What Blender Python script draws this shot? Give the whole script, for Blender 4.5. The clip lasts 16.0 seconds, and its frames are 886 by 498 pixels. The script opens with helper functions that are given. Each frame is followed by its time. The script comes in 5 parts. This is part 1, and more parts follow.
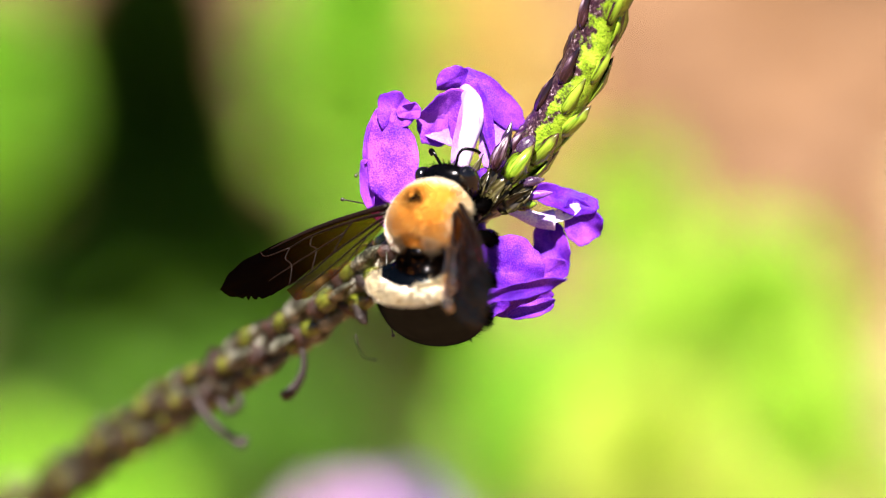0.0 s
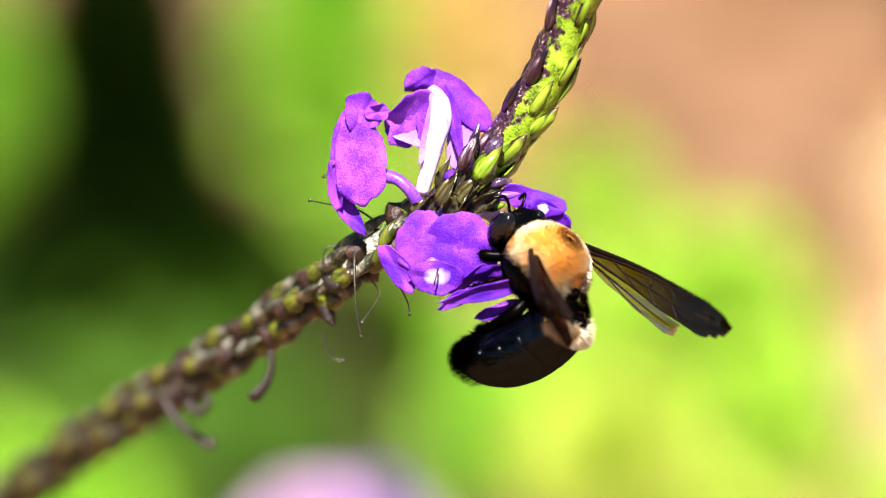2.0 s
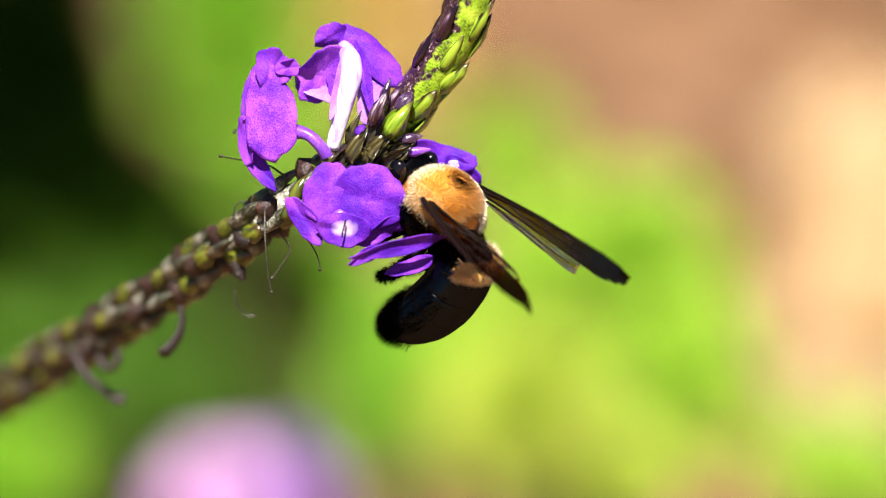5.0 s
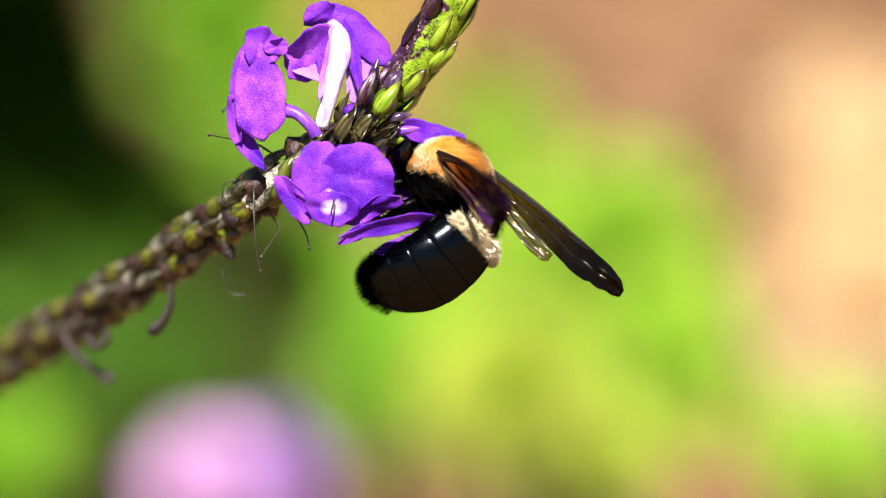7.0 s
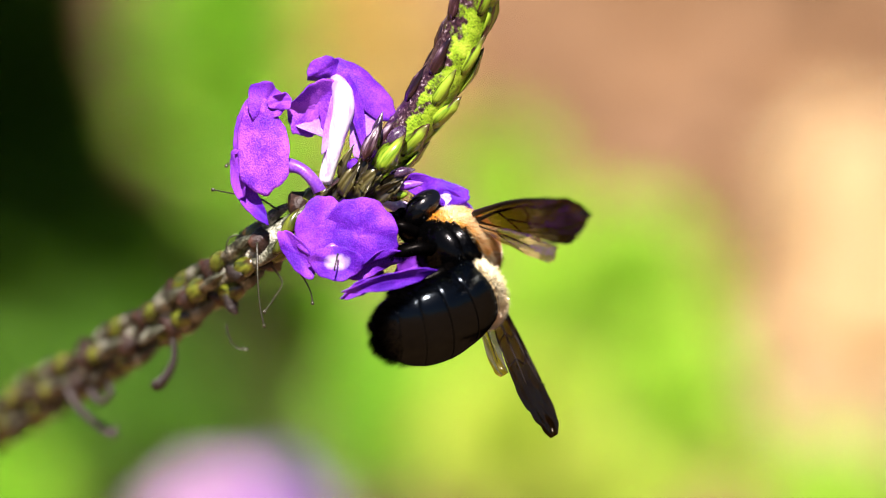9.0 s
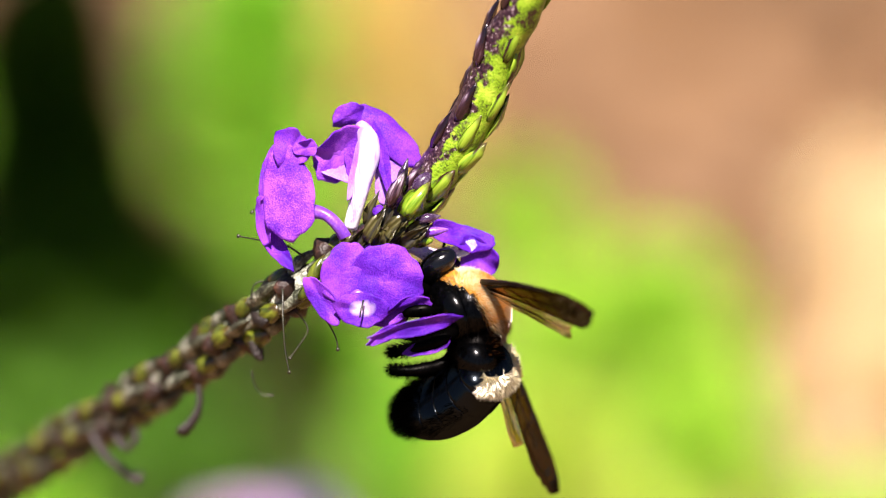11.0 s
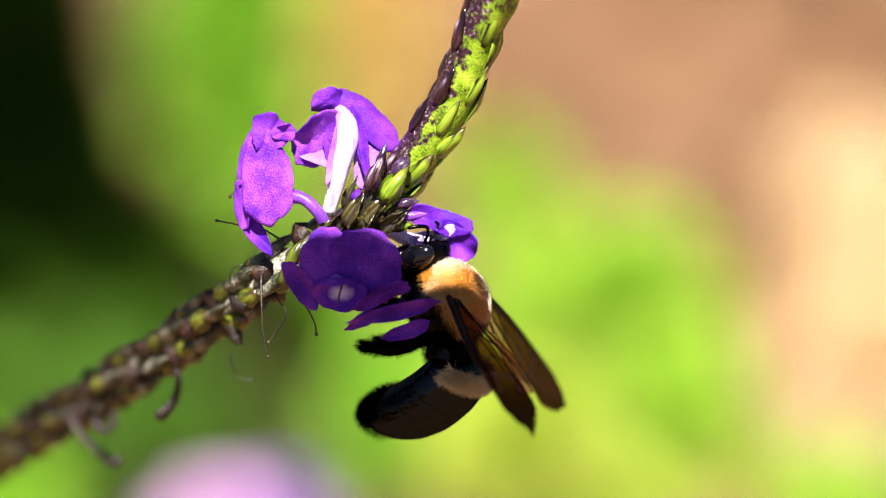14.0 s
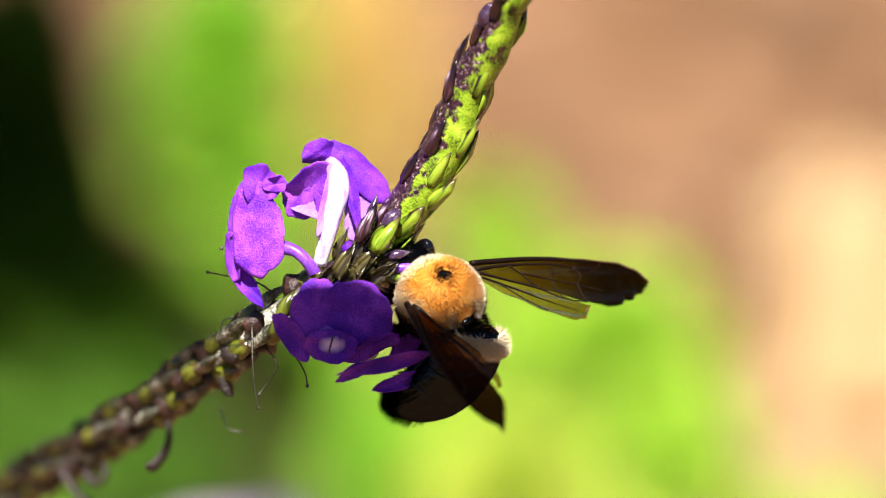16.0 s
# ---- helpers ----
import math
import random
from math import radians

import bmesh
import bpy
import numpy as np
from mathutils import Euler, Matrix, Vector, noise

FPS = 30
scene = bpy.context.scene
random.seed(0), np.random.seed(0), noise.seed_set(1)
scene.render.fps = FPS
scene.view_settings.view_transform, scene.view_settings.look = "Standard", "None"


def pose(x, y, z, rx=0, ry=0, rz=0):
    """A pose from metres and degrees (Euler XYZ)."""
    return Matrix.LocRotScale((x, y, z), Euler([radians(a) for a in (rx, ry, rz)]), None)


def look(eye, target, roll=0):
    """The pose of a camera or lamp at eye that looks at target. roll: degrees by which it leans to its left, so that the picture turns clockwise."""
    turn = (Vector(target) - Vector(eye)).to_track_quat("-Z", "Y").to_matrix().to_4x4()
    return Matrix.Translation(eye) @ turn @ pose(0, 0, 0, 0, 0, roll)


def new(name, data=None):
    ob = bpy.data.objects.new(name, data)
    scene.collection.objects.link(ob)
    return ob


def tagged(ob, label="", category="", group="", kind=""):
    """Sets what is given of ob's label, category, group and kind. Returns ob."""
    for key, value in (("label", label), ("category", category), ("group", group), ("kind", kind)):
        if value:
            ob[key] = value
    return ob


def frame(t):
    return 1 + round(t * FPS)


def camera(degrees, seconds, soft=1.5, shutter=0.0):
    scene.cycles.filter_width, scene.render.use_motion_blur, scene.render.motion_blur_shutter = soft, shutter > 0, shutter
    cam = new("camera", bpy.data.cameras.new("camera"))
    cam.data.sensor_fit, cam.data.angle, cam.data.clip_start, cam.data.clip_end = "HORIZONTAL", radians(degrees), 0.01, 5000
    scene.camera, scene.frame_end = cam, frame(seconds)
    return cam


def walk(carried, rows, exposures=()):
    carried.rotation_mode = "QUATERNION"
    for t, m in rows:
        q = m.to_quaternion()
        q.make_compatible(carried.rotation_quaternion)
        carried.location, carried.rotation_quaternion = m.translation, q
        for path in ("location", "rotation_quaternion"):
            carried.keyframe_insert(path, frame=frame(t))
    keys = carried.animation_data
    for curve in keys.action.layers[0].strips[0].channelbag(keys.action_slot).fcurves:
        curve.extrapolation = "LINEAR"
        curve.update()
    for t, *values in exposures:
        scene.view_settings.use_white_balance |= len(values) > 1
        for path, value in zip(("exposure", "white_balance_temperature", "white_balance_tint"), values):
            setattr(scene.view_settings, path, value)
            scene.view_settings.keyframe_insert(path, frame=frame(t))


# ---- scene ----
MM = 0.001
TILT = 20.0            # the camera looks down at the ground by this
REACH = 0.600          # metres from the lens to the flower spike
SPAN = 0.0902          # metres across the view at the spike
FOV = math.degrees(2 * math.atan(SPAN / 2 / REACH))
# the view's own space: x to the right, y away from the camera, z upwards, in mm
VIEW = pose(0, 0, 0.360, -TILT, 0, 0)


def seen(x, y, z):
    """A place in the view's space (mm) as a world vector."""
    return VIEW @ Vector((x * MM, y * MM, z * MM))


cam = camera(FOV, 16.0, soft=1.0)
cam.data.dof.use_dof = True
cam.data.dof.focus_distance = REACH - 0.002
cam.data.dof.aperture_fstop = 9.5

# how much of the downward way is the plant's own sway
SWAY = ((0.0, -1.38), (3.5, -0.46), (7.0, -0.69), (9.0, 0.00), (10.0, 0.29), (12.5, 1.73), (14.5, 2.59), (16.0, 2.59))


def aim(right, down):
    return (VIEW @ Matrix.Translation((0, -REACH, 0)) @ pose(0, 0, 0, 90)
            @ Matrix.Rotation(math.atan(right * MM / REACH), 4, "Y")
            @ Matrix.Rotation(math.atan(down * MM / REACH), 4, "X"))


walk(cam, [
    (0.0, aim(13.17, 2.36)),
    (0.5, aim(12.14, 1.71)),
    (1.0, aim(12.25, 1.92)),
    (1.5, aim(11.68, 1.68)),
    (2.0, aim(9.89, 1.78)),
    (2.5, aim(8.69, 2.22)),
    (3.0, aim(5.46, 1.51)),
    (3.5, aim(2.42, -1.61)),
    (4.0, aim(1.78, -1.64)),
    (4.2, aim(2.07, -2.08)),
    (5.2, aim(0.35, -2.88)),
    (6.3, aim(-1.04, -3.21)),
    (6.5, aim(-1.21, -3.66)),
    (7.0, aim(-0.35, -4.89)),
    (7.5, aim(-0.46, -4.54)),
    (8.0, aim(-1.04, 0.52)),
    (8.5, aim(-1.04, -0.17)),
    (9.0, aim(0.00, 0.00)),
    (9.5, aim(-1.09, 0.03)),
    (10.0, aim(1.15, 2.01)),
    (10.2, aim(2.47, 2.47)),
    (11.2, aim(2.59, 4.20)),
    (12.3, aim(1.84, 4.54)),
    (12.5, aim(1.67, 4.03)),
    (13.0, aim(0.86, 2.55)),
    (13.5, aim(-0.12, 1.93)),
    (14.0, aim(0.40, 0.62)),
    (14.5, aim(1.67, -0.86)),
    (15.0, aim(1.38, 0.46)),
    (15.5, aim(0.29, 1.96)),
    (16.0, aim(-0.52, 5.81)),
],
     exposures=[(t, e, 6400, 18) for t, e in ((0.0, 2.06), (2.0, 2.05), (3.0, 1.95), (4.0, 1.79), (6.5, 1.68), (8.0, 1.71), (10.0, 1.77), (16.0, 1.79))])

# ---- light ----
SUN_TO = (VIEW.to_3x3() @ Vector((-0.02, -0.74, 0.67))).normalized()
world = bpy.data.worlds.new("sky")
world.use_nodes = True
scene.world = world
wn = world.node_tree
sky = wn.nodes.new("ShaderNodeTexSky")
sky.sky_type, sky.sun_disc = "NISHITA", False
sky.sun_elevation = math.asin(SUN_TO.z)
sky.sun_rotation = math.atan2(SUN_TO.x, SUN_TO.y)
wn.links.new(sky.outputs[0], wn.nodes["Background"].inputs[0])
wn.nodes["Background"].inputs[1].default_value = 0.022
sun = new("sun", bpy.data.lights.new("sun", "SUN"))
sun.data.energy, sun.data.angle, sun.data.color = 5.0, radians(0.55), (1.0, 0.90, 0.80)
sun.matrix_world = look(SUN_TO * 3, (0, 0, 0))


# ---- materials ----
def shader(name):
    m = bpy.data.materials.new(name)
    m.use_nodes = True
    return m, m.node_tree, m.node_tree.nodes["Principled BSDF"]


def noise_node(nt, scale, detail=4.0, coords="Object", stretch=1.0):
    tc, n = nt.nodes.new("ShaderNodeTexCoord"), nt.nodes.new("ShaderNodeTexNoise")
    n.inputs["Scale"].default_value, n.inputs["Detail"].default_value = scale, detail
    if stretch == 1.0:
        nt.links.new(tc.outputs[coords], n.inputs["Vector"])
    else:
        mp = nt.nodes.new("ShaderNodeMapping")
        mp.inputs["Scale"].default_value = (1, 1, stretch)
        nt.links.new(tc.outputs[coords], mp.inputs[0])
        nt.links.new(mp.outputs[0], n.inputs["Vector"])
    return n


def ramp(nt, source, stops):
    r = nt.nodes.new("ShaderNodeValToRGB")
    while len(r.color_ramp.elements) < len(stops):
        r.color_ramp.elements.new(0.5)
    for e, (at, col) in zip(r.color_ramp.elements, stops):
        e.position, e.color = at, (*col, 1)
    nt.links.new(source, r.inputs[0])
    return r


def mixed(nt, factor, a, b, blend="MIX"):
    m = nt.nodes.new("ShaderNodeMix")
    m.data_type, m.blend_type = "RGBA", blend
    for key, value in ((0, factor), (6, a), (7, b)):
        if hasattr(value, "links"):
            nt.links.new(value, m.inputs[key])
        else:
            m.inputs[key].default_value = value if key == 0 else (*value, 1)
    return m.outputs[2]


def bump(nt, bsdf, source, strength, distance):
    b = nt.nodes.new("ShaderNodeBump")
    b.inputs["Strength"].default_value, b.inputs["Distance"].default_value = strength, distance
    nt.links.new(source, b.inputs["Height"])
    nt.links.new(b.outputs[0], bsdf.inputs["Normal"])
    return b


def organic(name, stops, scale, rough=0.5, thin=0.0, relief=0.3, fine=None, spread=0.0, spec=0.5, coords="Object", depth=0.0004, stretch=1.0):
    """A mottled surface: two noises through a ramp, relief, and a share of light that passes through (thin)."""
    m, nt, b = shader(name)
    n1 = noise_node(nt, scale, 5, coords, stretch)
    n2 = noise_node(nt, fine or scale * 6, 3, coords, stretch)
    mix = nt.nodes.new("ShaderNodeMath")
    mix.operation = "MULTIPLY_ADD"
    mix.inputs[1].default_value = 0.35
    nt.links.new(n2.outputs[0], mix.inputs[0])
    sub = nt.nodes.new("ShaderNodeMath")
    sub.operation = "MULTIPLY"
    sub.inputs[1].default_value = 0.65
    nt.links.new(n1.outputs[0], sub.inputs[0])
    nt.links.new(sub.outputs[0], mix.inputs[2])
    value = mix.outputs[0]
    if spread:
        info = nt.nodes.new("ShaderNodeObjectInfo")
        geo = nt.nodes.new("ShaderNodeNewGeometry")
        both = nt.nodes.new("ShaderNodeMath")
        both.operation = "ADD"
        nt.links.new(info.outputs["Random"], both.inputs[0])
        nt.links.new(geo.outputs["Random Per Island"], both.inputs[1])
        add = nt.nodes.new("ShaderNodeMath")
        add.operation = "MULTIPLY_ADD"
        add.inputs[1].default_value = spread
        nt.links.new(both.outputs[0], add.inputs[0])
        nt.links.new(value, add.inputs[2])
        shift = nt.nodes.new("ShaderNodeMath")
        shift.operation = "SUBTRACT"
        shift.inputs[1].default_value = spread
        nt.links.new(add.outputs[0], shift.inputs[0])
        value = shift.outputs[0]
    r = ramp(nt, value, stops)
    nt.links.new(r.outputs[0], b.inputs["Base Color"])
    b.inputs["Roughness"].default_value = rough
    b.inputs["Specular IOR Level"].default_value = spec
    if relief:
        bump(nt, b, n2.outputs[0], relief, depth)
    if thin:
        tr, ms = nt.nodes.new("ShaderNodeBsdfTranslucent"), nt.nodes.new("ShaderNodeMixShader")
        nt.links.new(r.outputs[0], tr.inputs[0])
        ms.inputs[0].default_value = thin
        nt.links.new(b.outputs[0], ms.inputs[1])
        nt.links.new(tr.outputs[0], ms.inputs[2])
        nt.links.new(ms.outputs[0], nt.nodes["Material Output"].inputs[0])
    return m


PETAL = organic("petal_violet", ((0.38, (0.065, 0.006, 0.34)), (0.48, (0.120, 0.013, 0.48)), (0.61, (0.28, 0.05, 0.62))), 260, 0.5, 0.36, 1.0, 7000, 0.05, 0.25, depth=0.00010)
# the violet petal again, with sunlight passing through it put into the colour
ROSE_LIT = organic("petal_rose_lit", ((0.38, (0.10, 0.010, 0.38)), (0.48, (0.20, 0.028, 0.54)), (0.60, (0.40, 0.09, 0.70))), 330, 0.5, 0.36, 1.0, 6000, 0.04, 0.25, depth=0.00012)
LILAC = organic("petal_lilac", ((0.34, (0.26, 0.08, 0.60)), (0.47, (0.38, 0.15, 0.70)), (0.62, (0.56, 0.30, 0.80))), 300, 0.5, 0.32, 0.6, 5200, 0.06, 0.25, depth=0.00010)
THROAT = organic("petal_white", ((0.36, (0.44, 0.26, 0.74)), (0.46, (0.74, 0.63, 0.86)), (0.55, (0.90, 0.88, 0.92))), 260, 0.5, 0.3, 0.4, 4800, depth=0.00008)


def lip_material():
    """Violet lip with a pale throat at its middle, streaked."""
    m = organic("petal_lip", ((0.38, (0.065, 0.006, 0.34)), (0.48, (0.120, 0.013, 0.48)), (0.61, (0.28, 0.05, 0.62))), 260, 0.5, 0.36, 1.0, 7000, 0.05, 0.25, depth=0.0001)
    nt = m.node_tree
    tc, at, run = nt.nodes.new("ShaderNodeTexCoord"), nt.nodes.new("ShaderNodeVectorMath"), nt.nodes.new("ShaderNodeMapRange")
    at.operation = "DISTANCE"
    at.inputs[1].default_value = (0.52, 0, 0.55)
    flat = nt.nodes.new("ShaderNodeVectorMath")
    flat.operation = "MULTIPLY"
    flat.inputs[1].default_value = (1, 0, 1)
    nt.links.new(tc.outputs["Generated"], flat.inputs[0])
    nt.links.new(flat.outputs[0], at.inputs[0])
    n = noise_node(nt, 1600, 3)
    add = nt.nodes.new("ShaderNodeMath")
    add.operation = "MULTIPLY_ADD"
    add.inputs[1].default_value = 0.16
    nt.links.new(n.outputs[0], add.inputs[0])
    nt.links.new(at.outputs["Value"], add.inputs[2])
    run.inputs[1].default_value, run.inputs[2].default_value = 0.14, 0.34
    nt.links.new(add.outputs[0], run.inputs[0])
    old = [l for l in nt.links if l.to_socket.name in ("Base Color", "Color") and l.from_node.type == "VALTORGB"]
    colour = mixed(nt, run.outputs[0], (0.80, 0.64, 0.88), old[0].from_socket)
    for to in [l.to_socket for l in old]:
        nt.links.new(colour, to)
    return m


LIP = lip_material()
TUBE = organic("tube_violet", ((0.35, (0.10, 0.022, 0.34)), (0.55, (0.19, 0.05, 0.50)), (0.7, (0.36, 0.16, 0.60))), 300, 0.35, 0.2, 0.4, 4200, depth=0.0001)


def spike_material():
    """Pebbled green flesh; left side flushed dark purple in patches, its shading and glints put in the colour."""
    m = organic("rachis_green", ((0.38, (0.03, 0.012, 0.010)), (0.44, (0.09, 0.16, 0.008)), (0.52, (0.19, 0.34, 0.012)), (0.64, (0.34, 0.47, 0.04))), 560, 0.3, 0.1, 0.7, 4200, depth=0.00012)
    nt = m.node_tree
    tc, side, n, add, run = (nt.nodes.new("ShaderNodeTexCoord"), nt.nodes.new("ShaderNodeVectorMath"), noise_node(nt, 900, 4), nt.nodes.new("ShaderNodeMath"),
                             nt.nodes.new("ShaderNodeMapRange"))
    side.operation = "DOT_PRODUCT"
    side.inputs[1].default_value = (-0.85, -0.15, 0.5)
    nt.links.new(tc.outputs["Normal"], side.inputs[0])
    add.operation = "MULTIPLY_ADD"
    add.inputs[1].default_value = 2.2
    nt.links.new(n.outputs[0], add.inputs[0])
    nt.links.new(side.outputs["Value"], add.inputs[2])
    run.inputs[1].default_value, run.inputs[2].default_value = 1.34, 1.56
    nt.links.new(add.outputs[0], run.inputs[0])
    # purple pigment; the palest stop is a lavender glint put into the colour
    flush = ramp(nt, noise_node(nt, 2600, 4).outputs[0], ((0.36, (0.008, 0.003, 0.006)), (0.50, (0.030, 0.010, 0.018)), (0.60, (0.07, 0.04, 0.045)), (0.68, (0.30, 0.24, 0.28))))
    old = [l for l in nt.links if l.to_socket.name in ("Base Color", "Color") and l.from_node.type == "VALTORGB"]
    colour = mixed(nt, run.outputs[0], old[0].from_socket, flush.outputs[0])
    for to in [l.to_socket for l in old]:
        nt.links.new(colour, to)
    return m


def bract_material(name, base, tip, start, end, rough):
    """Glossy scale, mottled, that turns from its base colour to its tip colour along its length."""
    m = organic(name, base, 1100, rough, 0.12, 0.35, 2400, 0.1, 0.7, depth=0.00012, stretch=0.12)
    nt = m.node_tree
    tc, sep, run = nt.nodes.new("ShaderNodeTexCoord"), nt.nodes.new("ShaderNodeSeparateXYZ"), nt.nodes.new("ShaderNodeMapRange")
    nt.links.new(tc.outputs["Generated"], sep.inputs[0])
    n = noise_node(nt, 900, 2)
    add = nt.nodes.new("ShaderNodeMath")
    add.operation = "MULTIPLY_ADD"
    add.inputs[1].default_value = 0.5
    nt.links.new(n.outputs[0], add.inputs[0])
    nt.links.new(sep.outputs[2], add.inputs[2])
    run.inputs[1].default_value, run.inputs[2].default_value = start + 0.25, end + 0.25
    nt.links.new(add.outputs[0], run.inputs[0])
    old = [l for l in nt.links if l.to_socket.name in ("Base Color", "Color") and l.from_node.type == "VALTORGB"]
    colour = mixed(nt, run.outputs[0], old[0].from_socket, tip)
    for to in [l.to_socket for l in old]:
        nt.links.new(colour, to)
    return m


GREEN = bract_material("bract_green", ((0.37, (0.018, 0.005, 0.007)), (0.43, (0.045, 0.060, 0.004)), (0.48, (0.10, 0.20, 0.006)), (0.61, (0.24, 0.36, 0.025))), (0.045, 0.012, 0.014), 0.66, 1.0, 0.24)
# purple scale; its two palest stops put glossy lavender streaks into the colour
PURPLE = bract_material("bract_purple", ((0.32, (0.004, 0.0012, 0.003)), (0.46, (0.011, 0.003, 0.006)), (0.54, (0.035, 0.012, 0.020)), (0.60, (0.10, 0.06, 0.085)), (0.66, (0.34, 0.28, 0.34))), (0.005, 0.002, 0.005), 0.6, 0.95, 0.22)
HUSK = bract_material("bract_dark", ((0.36, (0.004, 0.003, 0.002)), (0.46, (0.016, 0.012, 0.005)), (0.54, (0.055, 0.050, 0.012)), (0.61, (0.11, 0.10, 0.045)), (0.67, (0.40, 0.36, 0.25))), (0.008, 0.004, 0.005), 0.72, 1.0, 0.3)
BUD = organic("bud_violet", ((0.35, (0.012, 0.005, 0.016)), (0.54, (0.035, 0.016, 0.045)), (0.70, (0.15, 0.13, 0.16))), 900, 0.13, 0.0, 0.3, None, 0.0, 0.8, depth=0.0001)
RACHIS = organic("rachis_grey", ((0.38, (0.008, 0.009, 0.005)), (0.48, (0.07, 0.078, 0.05)), (0.60, (0.40, 0.41, 0.33))), 420, 0.4, 0.0, 0.6, 3500)
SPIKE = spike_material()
TUBE_PALE = bract_material("tube_pale", ((0.36, (0.50, 0.30, 0.74)), (0.44, (0.78, 0.68, 0.88)), (0.52, (0.90, 0.88, 0.92))), (0.36, 0.13, 0.66), 0.45, 1.0, 0.5)
NUB = bract_material("bud_tip", ((0.34, (0.10, 0.20, 0.008)), (0.47, (0.24, 0.36, 0.02)), (0.64, (0.52, 0.56, 0.16))), (0.20, 0.07, 0.05), 0.72, 1.05, 0.2)
CALYX = bract_material("calyx_green", ((0.36, (0.014, 0.018, 0.003)), (0.47, (0.042, 0.056, 0.005)), (0.64, (0.13, 0.16, 0.014))), (0.06, 0.03, 0.010), 0.75, 1.05, 0.2)
RIM = organic("calyx_rim", ((0.32, (0.008, 0.003, 0.002)), (0.48, (0.022, 0.010, 0.007)), (0.66, (0.08, 0.034, 0.020))), 600, 0.5, 0.1, 0.4)
DRY = organic("dry_brown", ((0.3, (0.004, 0.0025, 0.002)), (0.55, (0.012, 0.007, 0.005)), (0.75, (0.03, 0.016, 0.012))), 500, 0.6, 0.05, 0.6)
THREAD = organic("thread_dark", ((0.35, (0.005, 0.006, 0.004)), (0.65, (0.03, 0.032, 0.014))), 600, 0.4, 0.0, 0.2)

FUZZ_GOLD = organic("fuzz_gold", ((0.3, (0.66, 0.22, 0.012)), (0.47, (0.84, 0.38, 0.04)), (0.68, (0.93, 0.66, 0.22))), 420, 0.8, 0.25, 0.0, None, 0.10, 0.05)
FUZZ_PALE = organic("fuzz_pale", ((0.3, (0.92, 0.78, 0.42)), (0.6, (0.98, 0.92, 0.66))), 350, 0.8, 0.3, 0.0, None, 0.1, 0.05)
FUZZ_BLACK = organic("fuzz_black", ((0.35, (0.0004, 0.0004, 0.0004)), (0.7, (0.0012, 0.0010, 0.0009))), 350, 0.6, 0.0, 0.0, None, 0.1, 0.008)
FUZZ_BROWN = organic("fuzz_brown", ((0.3, (0.05, 0.018, 0.004)), (0.6, (0.22, 0.09, 0.02))), 500, 0.8, 0.3, 0.0, None, 0.12, 0.02)
SKIN_PALE = organic("band_skin", ((0.35, (0.55, 0.42, 0.18)), (0.65, (0.75, 0.64, 0.36))), 500, 0.8, 0.0, 0.3, spec=0.1)
SKIN_GOLD = organic("thorax_skin", ((0.35, (0.58, 0.22, 0.02)), (0.65, (0.78, 0.38, 0.06))), 500, 0.7, 0.0, 0.3, spec=0.1)
for fuzz in (FUZZ_GOLD, FUZZ_PALE, SKIN_PALE, SKIN_GOLD):
    velvet = fuzz.node_tree.nodes["Principled BSDF"].inputs
    velvet["Sheen Weight"].default_value, velvet["Sheen Roughness"].default_value = 1.0, 0.35
    velvet["Sheen Tint"].default_value = (1.0, 0.93, 0.72, 1)
VEIN = organic("vein_brown", ((0.35, (0.002, 0.001, 0.0007)), (0.65, (0.008, 0.0035, 0.002))), 500, 0.5, 0.0, 0.0, spec=0.1)


def eye_material():
    m, nt, b = shader("eye_black")
    n = noise_node(nt, 5200, 1)
    b.inputs["Base Color"].default_value = (0.002, 0.002, 0.003, 1)
    b.inputs["Roughness"].default_value = 0.10
    bump(nt, b, n.outputs[0], 0.08, 0.0001)
    return m


